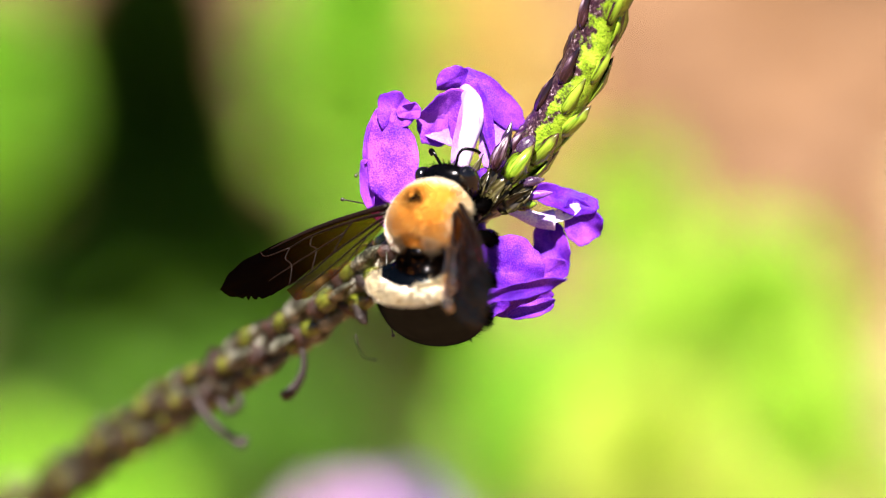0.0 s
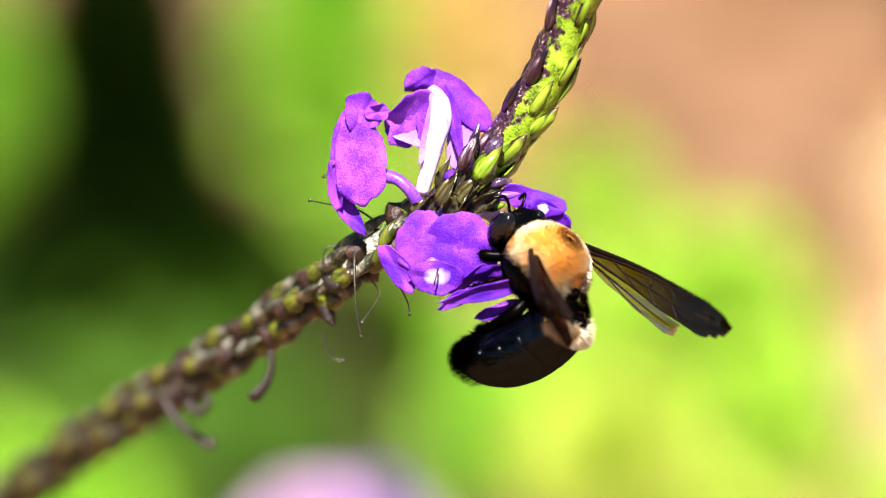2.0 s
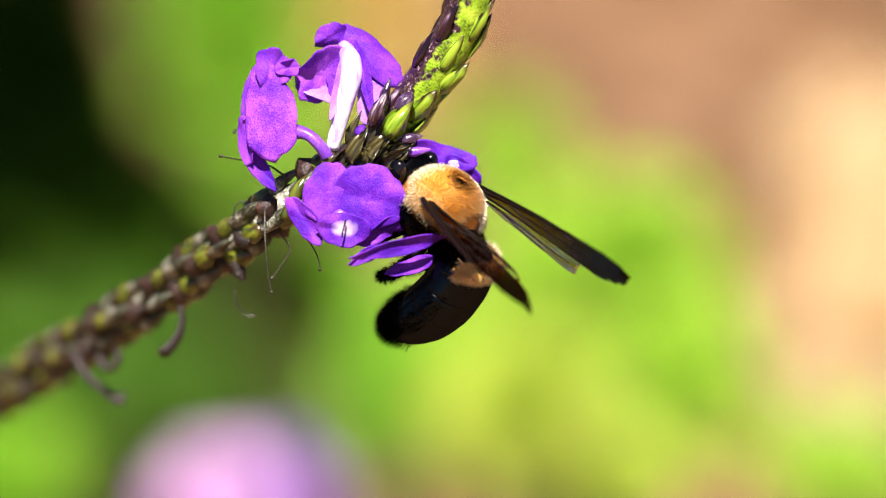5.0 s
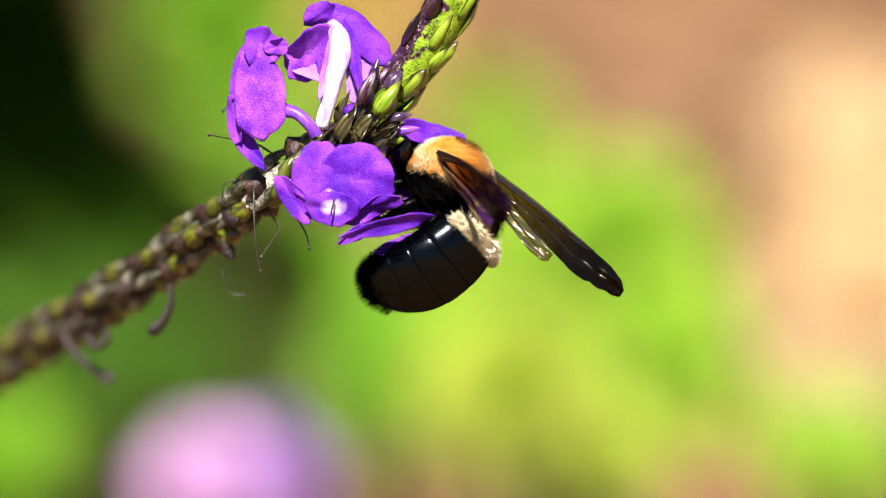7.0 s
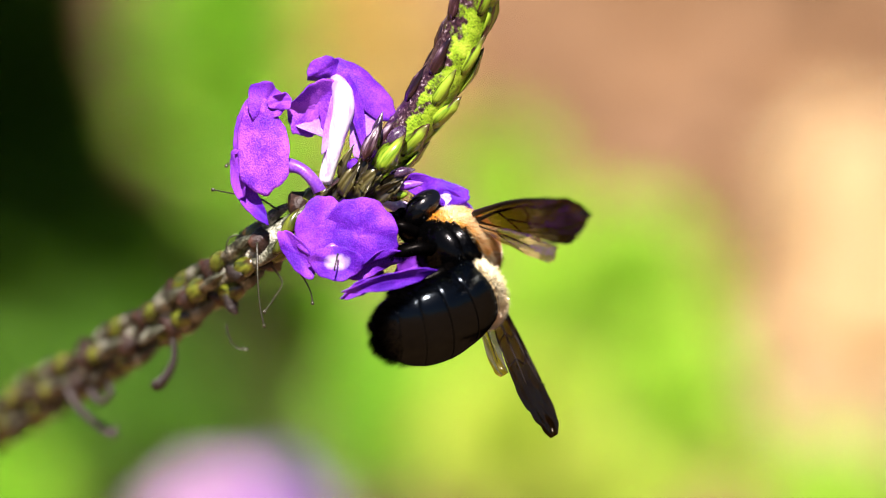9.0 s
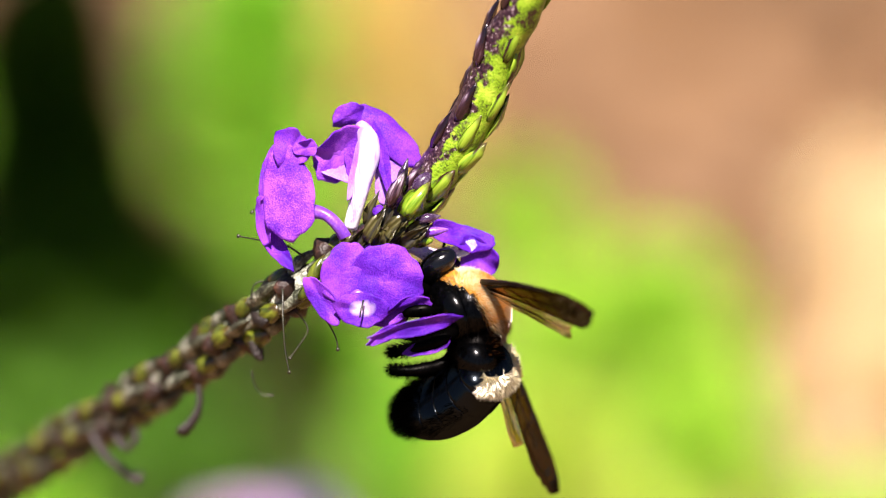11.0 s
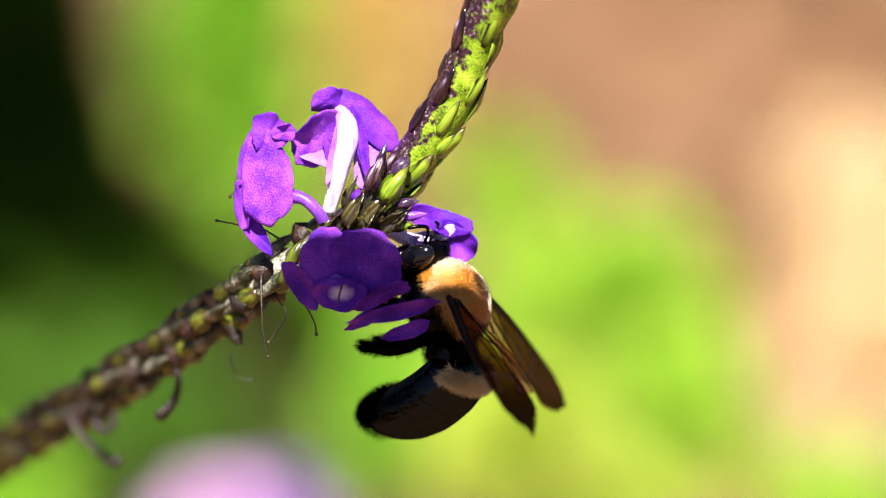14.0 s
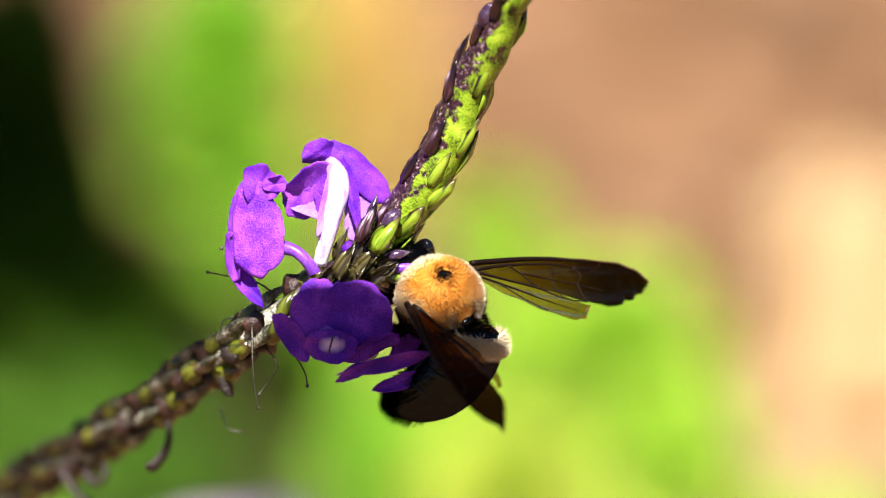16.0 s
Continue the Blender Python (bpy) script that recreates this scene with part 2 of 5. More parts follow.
def wing_material(name, stops, body_share, shine, rough):
    """Smoky brown membrane: clearer near the body, darker towards the tip, creased lengthwise, with a bright gloss on the creases."""
    m, nt, b = shader(name)
    tc, sep = nt.nodes.new("ShaderNodeTexCoord"), nt.nodes.new("ShaderNodeSeparateXYZ")
    nt.links.new(tc.outputs["Object"], sep.inputs[0])
    far = nt.nodes.new("ShaderNodeMath")
    far.operation = "ABSOLUTE"
    nt.links.new(sep.outputs[0], far.inputs[0])
    run = nt.nodes.new("ShaderNodeMapRange")
    run.inputs[1].default_value, run.inputs[2].default_value = 0.002, 0.018
    nt.links.new(far.outputs[0], run.inputs[0])
    n = noise_node(nt, 420, 4)
    wob = nt.nodes.new("ShaderNodeMath")
    wob.operation = "MULTIPLY_ADD"
    wob.inputs[1].default_value = 0.3
    nt.links.new(n.outputs[0], wob.inputs[0])
    nt.links.new(run.outputs[0], wob.inputs[2])
    tint = ramp(nt, wob.outputs[0], stops)
    clear, gloss, body, mix1, mix2 = (nt.nodes.new("ShaderNodeBsdfTransparent"), nt.nodes.new("ShaderNodeBsdfGlossy"), nt.nodes.new("ShaderNodeBsdfTranslucent"),
                                      nt.nodes.new("ShaderNodeMixShader"), nt.nodes.new("ShaderNodeMixShader"))
    nt.links.new(tint.outputs[0], clear.inputs[0])
    deep = mixed(nt, 1.0, tint.outputs[0], (0.28, 0.17, 0.09), "MULTIPLY")
    nt.links.new(deep, body.inputs[0])
    gloss.inputs["Roughness"].default_value = rough
    gloss.inputs[0].default_value = (1.0, 0.88, 0.72, 1)
    fr = nt.nodes.new("ShaderNodeFresnel")
    fr.inputs[0].default_value = 1.5
    mix1.inputs[0].default_value = body_share
    nt.links.new(clear.outputs[0], mix1.inputs[1])
    nt.links.new(body.outputs[0], mix1.inputs[2])
    less = nt.nodes.new("ShaderNodeMath")
    less.operation = "MULTIPLY"
    less.inputs[1].default_value = shine
    nt.links.new(fr.outputs[0], less.inputs[0])
    nt.links.new(less.outputs[0], mix2.inputs[0])
    nt.links.new(mix1.outputs[0], mix2.inputs[1])
    nt.links.new(gloss.outputs[0], mix2.inputs[2])
    # creases along the span
    mp, w = nt.nodes.new("ShaderNodeMapping"), nt.nodes.new("ShaderNodeTexNoise")
    mp.inputs["Scale"].default_value = (160, 1100, 300)
    mp.inputs["Rotation"].default_value = (0, 0, 0.12)
    w.inputs["Scale"].default_value, w.inputs["Detail"].default_value = 1.0, 3.0
    nt.links.new(tc.outputs["Object"], mp.inputs[0])
    nt.links.new(mp.outputs[0], w.inputs["Vector"])
    bp = nt.nodes.new("ShaderNodeBump")
    bp.inputs["Strength"].default_value, bp.inputs["Distance"].default_value = 0.8, 0.0006
    nt.links.new(w.outputs[0], bp.inputs["Height"])
    nt.links.new(bp.outputs[0], gloss.inputs["Normal"])
    nt.links.new(mix2.outputs[0], nt.nodes["Material Output"].inputs[0])
    return m


def shell(name, base, sheen, share, rough):
    """Hard dark shell: near-black body under a thin glossy coat."""
    m, nt, b = shader(name)
    n = noise_node(nt, 700, 3)
    r = ramp(nt, n.outputs[0], ((0.35, tuple(c * 0.6 for c in base)), (0.65, base)))
    body, gloss, mix = nt.nodes.new("ShaderNodeBsdfDiffuse"), nt.nodes.new("ShaderNodeBsdfGlossy"), nt.nodes.new("ShaderNodeMixShader")
    nt.links.new(r.outputs[0], body.inputs[0])
    gloss.inputs[0].default_value = (*sheen, 1)
    gloss.inputs["Roughness"].default_value = rough
    f = noise_node(nt, 2600, 3)
    bp = nt.nodes.new("ShaderNodeBump")
    bp.inputs["Strength"].default_value, bp.inputs["Distance"].default_value = 0.35, 0.00004
    nt.links.new(f.outputs[0], bp.inputs["Height"])
    nt.links.new(bp.outputs[0], gloss.inputs["Normal"])
    mix.inputs[0].default_value = share
    nt.links.new(body.outputs[0], mix.inputs[1])
    nt.links.new(gloss.outputs[0], mix.inputs[2])
    nt.links.new(mix.outputs[0], nt.nodes["Material Output"].inputs[0])
    return m


BLACK = shell("shell_black", (0.0006, 0.0006, 0.0007), (0.95, 0.97, 1.0), 0.014, 0.18)
LIMB = shell("limb_black", (0.0006, 0.0005, 0.0005), (1.0, 0.95, 0.9), 0.003, 0.35)
TERGITE = shell("tergite_black", (0.0003, 0.0005, 0.0009), (0.70, 0.86, 1.0), 0.024, 0.17)
EYE = eye_material()
MEMBRANE = wing_material("wing_membrane", ((0.1, (0.46, 0.24, 0.06)), (0.45, (0.21, 0.085, 0.019)), (0.85, (0.052, 0.019, 0.006)), (1.0, (0.028, 0.010, 0.004))), 0.34, 0.06, 0.12)
MEMBRANE_CLEAR = wing_material("hindwing_membrane", ((0.1, (0.62, 0.40, 0.14)), (0.5, (0.50, 0.30, 0.10)), (1.0, (0.30, 0.16, 0.05))), 0.12, 0.45, 0.22)


def leaf_material(name, dark, mid, light, spec=0.35):
    return organic(name, ((0.28, dark), (0.5, mid), (0.72, light)), 30, 0.5, 0.35, 0.3, 260, 0.2, spec)


LEAF_MID = leaf_material("leaf_green", (0.04, 0.12, 0.008), (0.085, 0.23, 0.014), (0.15, 0.33, 0.022))
LEAF_FRESH = leaf_material("leaf_fresh", (0.13, 0.35, 0.014), (0.23, 0.53, 0.028), (0.34, 0.62, 0.045))
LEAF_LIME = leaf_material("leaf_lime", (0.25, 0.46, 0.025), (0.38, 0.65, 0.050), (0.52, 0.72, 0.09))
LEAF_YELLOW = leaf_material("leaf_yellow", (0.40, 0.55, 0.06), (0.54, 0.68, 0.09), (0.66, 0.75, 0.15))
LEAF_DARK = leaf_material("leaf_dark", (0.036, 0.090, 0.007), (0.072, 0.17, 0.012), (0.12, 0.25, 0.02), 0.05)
LEAF_OLIVE = leaf_material("leaf_olive", (0.44, 0.33, 0.085), (0.62, 0.48, 0.14), (0.74, 0.60, 0.22))
LEAF_STRAW = leaf_material("leaf_straw", (0.56, 0.40, 0.18), (0.74, 0.58, 0.32), (0.86, 0.74, 0.48))
BLOSSOM = organic("blossom_pink", ((0.3, (0.50, 0.26, 0.62)), (0.5, (0.70, 0.44, 0.74)), (0.7, (0.82, 0.64, 0.84))), 60, 0.5, 0.3, 0.2, 400, 0.2)
BLOSSOM_VIOLET = organic("blossom_violet", ((0.3, (0.16, 0.05, 0.44)), (0.5, (0.30, 0.12, 0.60)), (0.7, (0.48, 0.26, 0.70))), 60, 0.5, 0.3, 0.2, 400, 0.2)
STALK = organic("stalk_green", ((0.3, (0.05, 0.07, 0.02)), (0.6, (0.14, 0.18, 0.05)), (0.8, (0.2, 0.15, 0.08))), 60, 0.6, 0.0, 0.4)
SOIL = organic("soil", ((0.25, (0.062, 0.032, 0.012)), (0.45, (0.118, 0.063, 0.026)), (0.6, (0.166, 0.092, 0.040)), (0.8, (0.235, 0.142, 0.070))), 9, 0.95, 0.0, 0.25, 60, spec=0.1)
CHIP = organic("bark_chip", ((0.25, (0.056, 0.030, 0.012)), (0.5, (0.144, 0.079, 0.035)), (0.8, (0.26, 0.153, 0.077))), 40, 0.85, 0.0, 0.8, 300, 0.25)


# ---- shapes ----
def part(name, bm, material, parent, label=""):
    me = bpy.data.meshes.new(name)
    bm.to_mesh(me)
    bm.free()
    return hang(name, me, material, parent, label)


def hang(name, me, material, parent, label="", smooth=True):
    if material and not me.materials:
        me.materials.append(material)
    if smooth:
        me.shade_smooth()
    ob = new(name, me)
    ob.parent = parent
    return tagged(ob, label)


def ball(bm, centre, radii, turn=None, seg=24, rings=16):
    m = Matrix.Translation(centre) @ (turn or Matrix()) @ Matrix.Diagonal((*radii, 1))
    return bmesh.ops.create_uvsphere(bm, u_segments=seg, v_segments=rings, radius=1, matrix=m)["verts"]


def sweep(bm, line, radii, seg=10, squash=1.0):
    """A round bar along a line of vectors, with a radius at each."""
    rings, side = [], None
    for i, p in enumerate(line):
        ahead = (line[min(i + 1, len(line) - 1)] - line[max(i - 1, 0)]).normalized()
        if side is None:
            side = ahead.orthogonal().normalized()
        side = (side - ahead * side.dot(ahead)).normalized()
        other = ahead.cross(side)
        rings.append([bm.verts.new(p + (side * math.cos(a) + other * math.sin(a) * squash) * radii[i])
                      for a in (math.tau * k / seg for k in range(seg))])
    for r, s in zip(rings, rings[1:]):
        for k in range(seg):
            bm.faces.new((r[k], r[(k + 1) % seg], s[(k + 1) % seg], s[k]))
    bm.faces.new(rings[0][::-1])
    bm.faces.new(rings[-1])


def spline(points, steps):
    """A smooth line through a few points."""
    pts = [Vector(p) for p in points]
    pts = [pts[0] * 2 - pts[1]] + pts + [pts[-1] * 2 - pts[-2]]
    out = []
    for i in range(1, len(pts) - 2):
        a, b, c, d = pts[i - 1:i + 3]
        for s in range(steps):
            u = s / steps
            out.append(0.5 * (2 * b + (c - a) * u + (2 * a - 5 * b + 4 * c - d) * u * u + (3 * b - a - 3 * c + d) * u ** 3))
    return out + [pts[-2]]


def fitted(line, values):
    """Values spread evenly along a line."""
    n = len(line) - 1
    out = []
    for i in range(n + 1):
        f = i / n * (len(values) - 1)
        k = min(int(f), len(values) - 2)
        out.append(values[k] + (values[k + 1] - values[k]) * (f - k))
    return out

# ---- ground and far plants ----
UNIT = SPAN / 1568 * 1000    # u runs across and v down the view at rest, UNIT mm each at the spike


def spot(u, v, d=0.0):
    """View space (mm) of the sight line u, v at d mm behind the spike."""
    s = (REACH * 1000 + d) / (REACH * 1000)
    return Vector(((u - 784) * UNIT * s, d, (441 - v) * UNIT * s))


def far(u, v, d):
    return seen(*spot(u, v, d))


def build_ground():
    bm = bmesh.new()
    steps = [-400, -60, -12, -4] + [-2 + 0.1 * i for i in range(56)] + [5, 12, 60, 400]
    grid = [[bm.verts.new((x, y + 0.5, 0.02 * (noise.noise((x * 1.3, y * 1.3, 0)) + 0.6 * noise.noise((x * 6, y * 6, 3))) if abs(x) < 5 and abs(y) < 5 else 0))
             for x in steps] for y in steps]
    for r, s in zip(grid, grid[1:]):
        for a, b, c, d in zip(r, r[1:], s[1:], s):
            bm.faces.new((a, b, c, d))
    me = bpy.data.meshes.new("ground")
    bm.to_mesh(me)
    bm.free()
    ob = hang("ground", me, SOIL, None)
    tagged(ob, "sunlit tan bare soil with scattered bark mulch", "ground", kind="structure")
    # bark mulch over the bed
    rnd = random.Random(5)
    verts, faces = [], []
    for _ in range(3200):
        x, y = rnd.gauss(0.2, 0.5), 0.28 + abs(rnd.gauss(0, 1.7))
        m = pose(x, y, 0.012 + 0.02 * noise.noise((x * 1.3, y * 1.3, 0)), rnd.uniform(-25, 25), rnd.uniform(-25, 25), rnd.uniform(0, 360))
        a, b, c = rnd.uniform(0.008, 0.03), rnd.uniform(0.004, 0.011), rnd.uniform(0.002, 0.005)
        k = len(verts)
        for sx, sy, sz in ((-1, -0.7, -1), (1, -1, -1), (0.8, 1, -1), (-1, 0.8, -1), (-0.9, -0.6, 1), (0.8, -0.8, 1), (0.7, 0.9, 1), (-0.9, 0.7, 1)):
            verts.append(m @ Vector((sx * a, sy * b, sz * c)))
        faces += [[k + i for i in f] for f in ((0, 3, 2, 1), (4, 5, 6, 7), (0, 1, 5, 4), (1, 2, 6, 5), (2, 3, 7, 6), (3, 0, 4, 7))]
    me = bpy.data.meshes.new("bark_mulch")
    me.from_pydata(verts, [], faces)
    mulch = hang("bark_mulch", me, CHIP, None, smooth=False)
    tagged(mulch, "loose tan bark chips scattered over the soil", "mulch", kind="stuff")


def leaf_mesh(name, spots, length, rnd, wide=0.42, up=0.5):
    """Many folded, pointed leaves; spots: place and outward way."""
    verts, faces = [], []
    for p, out in spots:
        side = Vector((rnd.uniform(-1, 1), rnd.uniform(-1, 1), rnd.uniform(-0.4, 0.4)))
        ax = (out + Vector((rnd.uniform(-1, 1), rnd.uniform(-1, 1), rnd.uniform(-0.5, 1))) * up).normalized()
        cr = ax.cross(side).normalized()
        nr = cr.cross(ax)
        L = length * rnd.uniform(0.6, 1.25)
        W = L * wide
        k = len(verts)
        for s, w, z in ((0, 0, 0), (0.3, 0.42, 0.1), (0.65, 0.36, 0.06), (1, 0, -0.12), (0.65, -0.36, 0.06), (0.3, -0.42, 0.1), (0.33, 0, 0), (0.68, 0, -0.03)):
            verts.append(p + ax * (s * L) + cr * (w * W) + nr * (z * L))
        faces += [[k + i for i in f] for f in ((0, 6, 1), (1, 6, 7, 2), (2, 7, 3), (0, 5, 6), (5, 4, 7, 6), (4, 3, 7))]
    me = bpy.data.meshes.new(name)
    me.from_pydata(verts, [], faces)
    return me


def build_shrub(label, category, name, clumps, material, length, seed, wide=0.42, stalk=STALK, leaf_part="leaves", lean=0.0):
    """A leafy plant on the ground: stalks that rise to its clumps of leaves. clumps: place (world), radii (m), number of leaves."""
    rnd = random.Random(seed)
    base = sum((c[0] for c in clumps), Vector()) / len(clumps)
    base.z = 0.0
    thing = new(name)
    thing.location = base
    tagged(thing, label, category)
    spots = []
    for centre, radii, count in clumps:
        c = centre - base
        for _ in range(count):
            d = Vector((rnd.gauss(0, 1), rnd.gauss(0, 1), rnd.gauss(0, 1))).normalized()
            r = rnd.uniform(0.35, 1.0) ** 0.6
            p = c + Vector((d.x * radii[0], d.y * radii[1], d.z * radii[2])) * r
            p.z = max(p.z, 0.005)
            spots.append((p, d))
        bm = bmesh.new()
        foot = Vector((c.x * 0.35 + rnd.uniform(-0.01, 0.01) - lean, c.y * 0.35, -0.03))
        line = spline([foot, foot.lerp(c, 0.5) + Vector((rnd.uniform(-0.02, 0.02), 0.01, 0.01)), c + Vector((0, 0, radii[2] * 0.3))], 5)
        sweep(bm, line, fitted(line, (0.004, 0.003, 0.0015)), 6)
        part("stalk", bm, stalk, thing)
    ob = hang(leaf_part, leaf_mesh(leaf_part, spots, length, rnd, wide), material, thing, smooth=False)
    ob["kind"] = "stuff"
    return thing


def build_far_plants():
    def c(u, v, d, ru, rv, count):
        p = far(u, v, d)
        s = UNIT * MM * (REACH * 1000 + d) / (REACH * 1000)
        return (p, (ru * s, max(ru, rv) * s * 0.7, rv * s), count)
    shade = VIEW.inverted().to_3x3() @ SUN_TO * 540
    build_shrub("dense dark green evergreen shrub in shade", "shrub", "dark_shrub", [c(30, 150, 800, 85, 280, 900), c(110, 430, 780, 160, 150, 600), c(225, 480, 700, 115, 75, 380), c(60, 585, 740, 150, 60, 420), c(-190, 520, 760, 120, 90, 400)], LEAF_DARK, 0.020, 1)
    # unseen shrub, added towards the sun to cast shade on the dark shrub
    build_shrub("unseen leaning shrub added to shade the plants below it", "shrub", "shade_shrub", [(seen(*(spot(58, 160, 800) + shade)), (0.058, 0.06, 0.088), 1050), (seen(*(spot(100, 430, 780) + shade)), (0.05, 0.047, 0.045), 700), (seen(*(spot(150, 520, 780) + shade)), (0.035, 0.04, 0.03), 300)], LEAF_DARK, 0.030, 12, lean=0.42)
    build_shrub("bright green leafy herb behind the flower spike", "plant", "leafy_plant", [c(405, 40, 560, 80, 180, 600), c(350, 90, 580, 45, 160, 210), c(465, 280, 560, 65, 80, 240)], LEAF_FRESH, 0.010, 2)
    build_shrub("bright green leafy herb at the bed's edge", "plant", "leafy_plant", [c(-252, 140, 600, 66, 180, 1500)], LEAF_FRESH, 0.008, 3)
    build_shrub("olive yellow seeding herb", "plant", "leafy_plant", [c(635, 60, 620, 70, 240, 800)], LEAF_OLIVE, 0.010, 4)
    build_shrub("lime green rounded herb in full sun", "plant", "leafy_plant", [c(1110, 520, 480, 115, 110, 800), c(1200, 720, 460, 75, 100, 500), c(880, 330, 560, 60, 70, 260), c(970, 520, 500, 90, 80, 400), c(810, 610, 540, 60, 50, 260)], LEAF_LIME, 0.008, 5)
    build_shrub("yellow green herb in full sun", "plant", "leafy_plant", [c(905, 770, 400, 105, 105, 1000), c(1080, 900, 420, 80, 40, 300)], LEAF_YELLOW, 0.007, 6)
    build_shrub("mid green leafy herb", "plant", "leafy_plant", [c(715, 745, 520, 85, 110, 560), c(560, 540, 600, 80, 70, 320)], LEAF_FRESH, 0.009, 7)
    build_shrub("bright green low herb", "plant", "leafy_plant", [c(0, 890, 400, 65, 45, 300), c(-190, 830, 420, 70, 60, 340)], LEAF_FRESH, 0.008, 8)
    build_shrub("green low herb in half shade", "plant", "leafy_plant", [c(-230, 430, 700, 60, 110, 220), c(230, 670, 640, 130, 40, 200), c(270, 740, 560, 110, 60, 210), c(-120, 690, 640, 120, 40, 120)], LEAF_MID, 0.011, 9)
    build_shrub("lilac pink flower cluster", "flower", "blossom_cluster", [c(366, 938, 400, 38, 48, 260)], BLOSSOM, 0.007, 10, 0.8, STALK, "blossoms")
    build_shrub("pale straw coloured dry grass clump in sun", "dry grass", "dry_clump", [c(1550, 520, 640, 80, 190, 640), c(1520, 650, 560, 60, 110, 320), c(1510, 330, 700, 40, 70, 180)], LEAF_STRAW, 0.014, 11, 0.25)
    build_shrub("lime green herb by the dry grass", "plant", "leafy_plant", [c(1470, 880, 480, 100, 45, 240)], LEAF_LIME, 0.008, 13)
    build_shrub("violet flower cluster beside the pink one", "flower", "blossom_cluster", [c(480, 935, 430, 40, 58, 260)], BLOSSOM_VIOLET, 0.007, 14, 0.8, STALK, "blossoms")


# ---- the flower spike ----
ROOT = Vector((-230.0, 150.0, -400.0))       # view space, mm: where the stem leaves the ground
PLANT_LABEL = "purple porterweed flower spike with green bracts and faded lower stem"


def spike_line():
    pts = [spot(955, -290, -14), spot(913, -150, -9), spot(878, -60, -6), spot(841, 0, -4), (spot(804, 100, -2)), spot(746, 198, 0), spot(704, 250, 1), spot(656, 308, 2), spot(600, 352, 2),
           spot(540, 388, 2), spot(480, 428, 3), spot(420, 472, 7), spot(350, 522, 13), spot(270, 578, 20), spot(190, 630, 29), spot(110, 680, 39), spot(22, 732, 51), spot(-79, 803, 66), spot(-160, 862, 80)]
    return [p * MM for p in spline(pts, 8)]


def low_line():
    pts = [spot(-160, 862, 80), spot(-300, 965, 98), Vector((-120, 105, -120)), Vector((-185, 128, -260)), ROOT + Vector((0, 0, -30))]
    return [p * MM for p in spline(pts, 6)]


def scale_mesh(name, length, width, thick, lean, keel=0.15, hollow=False):
    """A pointed uneven scale: base at the origin, tip up z, back to the stem at -y; a hollow one has lifted edges."""
    bm = bmesh.new()
    rings = []
    cross = ((-1, 1.1), (-0.6, 0.55), (0, 0.15), (0.6, 0.55), (1, 1.1), (0, -0.3)) if hollow else ((-1, 0.0), (-0.55, 0.75), (0, 1.0 + keel), (0.55, 0.75), (1, 0.0), (0, 0.2))
    for s in (0.0, 0.16, 0.34, 0.52, 0.70, 0.86, 1.0):
        w = width * (math.sin(math.pi * (0.18 + 0.82 * s) ** 0.85) + 0.02) * 0.5 if s < 1 else width * 0.03
        t = thick * (math.sin(math.pi * (0.15 + 0.85 * s)) + 0.05) if s < 1 else thick * 0.04
        out = lean * s * s * length
        z = s * length
        rings.append([bm.verts.new((x * w * (1 + 0.3 * noise.noise((s * 5, k * 1.7, length * 900))), out + y * t * (1 + 0.35 * noise.noise((s * 4, k * 2.3, width * 2100))), z))
                      for k, (x, y) in enumerate(cross)])
    for r, q in zip(rings, rings[1:]):
        for k in range(6):
            bm.faces.new((r[k], q[k], q[(k + 1) % 6], r[(k + 1) % 6]))
    bm.faces.new(rings[-1])
    bm.faces.new(rings[0][::-1])
    bmesh.ops.recalc_face_normals(bm, faces=bm.faces)
    me = bpy.data.meshes.new(name)
    bm.to_mesh(me)
    bm.free()
    return me


def ovoid_mesh(name, length, width, pinch=0.6):
    bm = bmesh.new()
    ball(bm, (0, 0, length / 2), (width / 2, width / 2, length / 2), seg=8, rings=6)
    for v in bm.verts:
        f = 1 - (1 - pinch) * max(0, v.co.z / length - 0.4)
        v.co.x *= f
        v.co.y *= f
    me = bpy.data.meshes.new(name)
    bm.to_mesh(me)
    bm.free()
    return me


def painted(me, material):
    twin = me.copy()
    twin.materials.clear()
    twin.materials.append(material)
    twin.shade_smooth()
    return twin


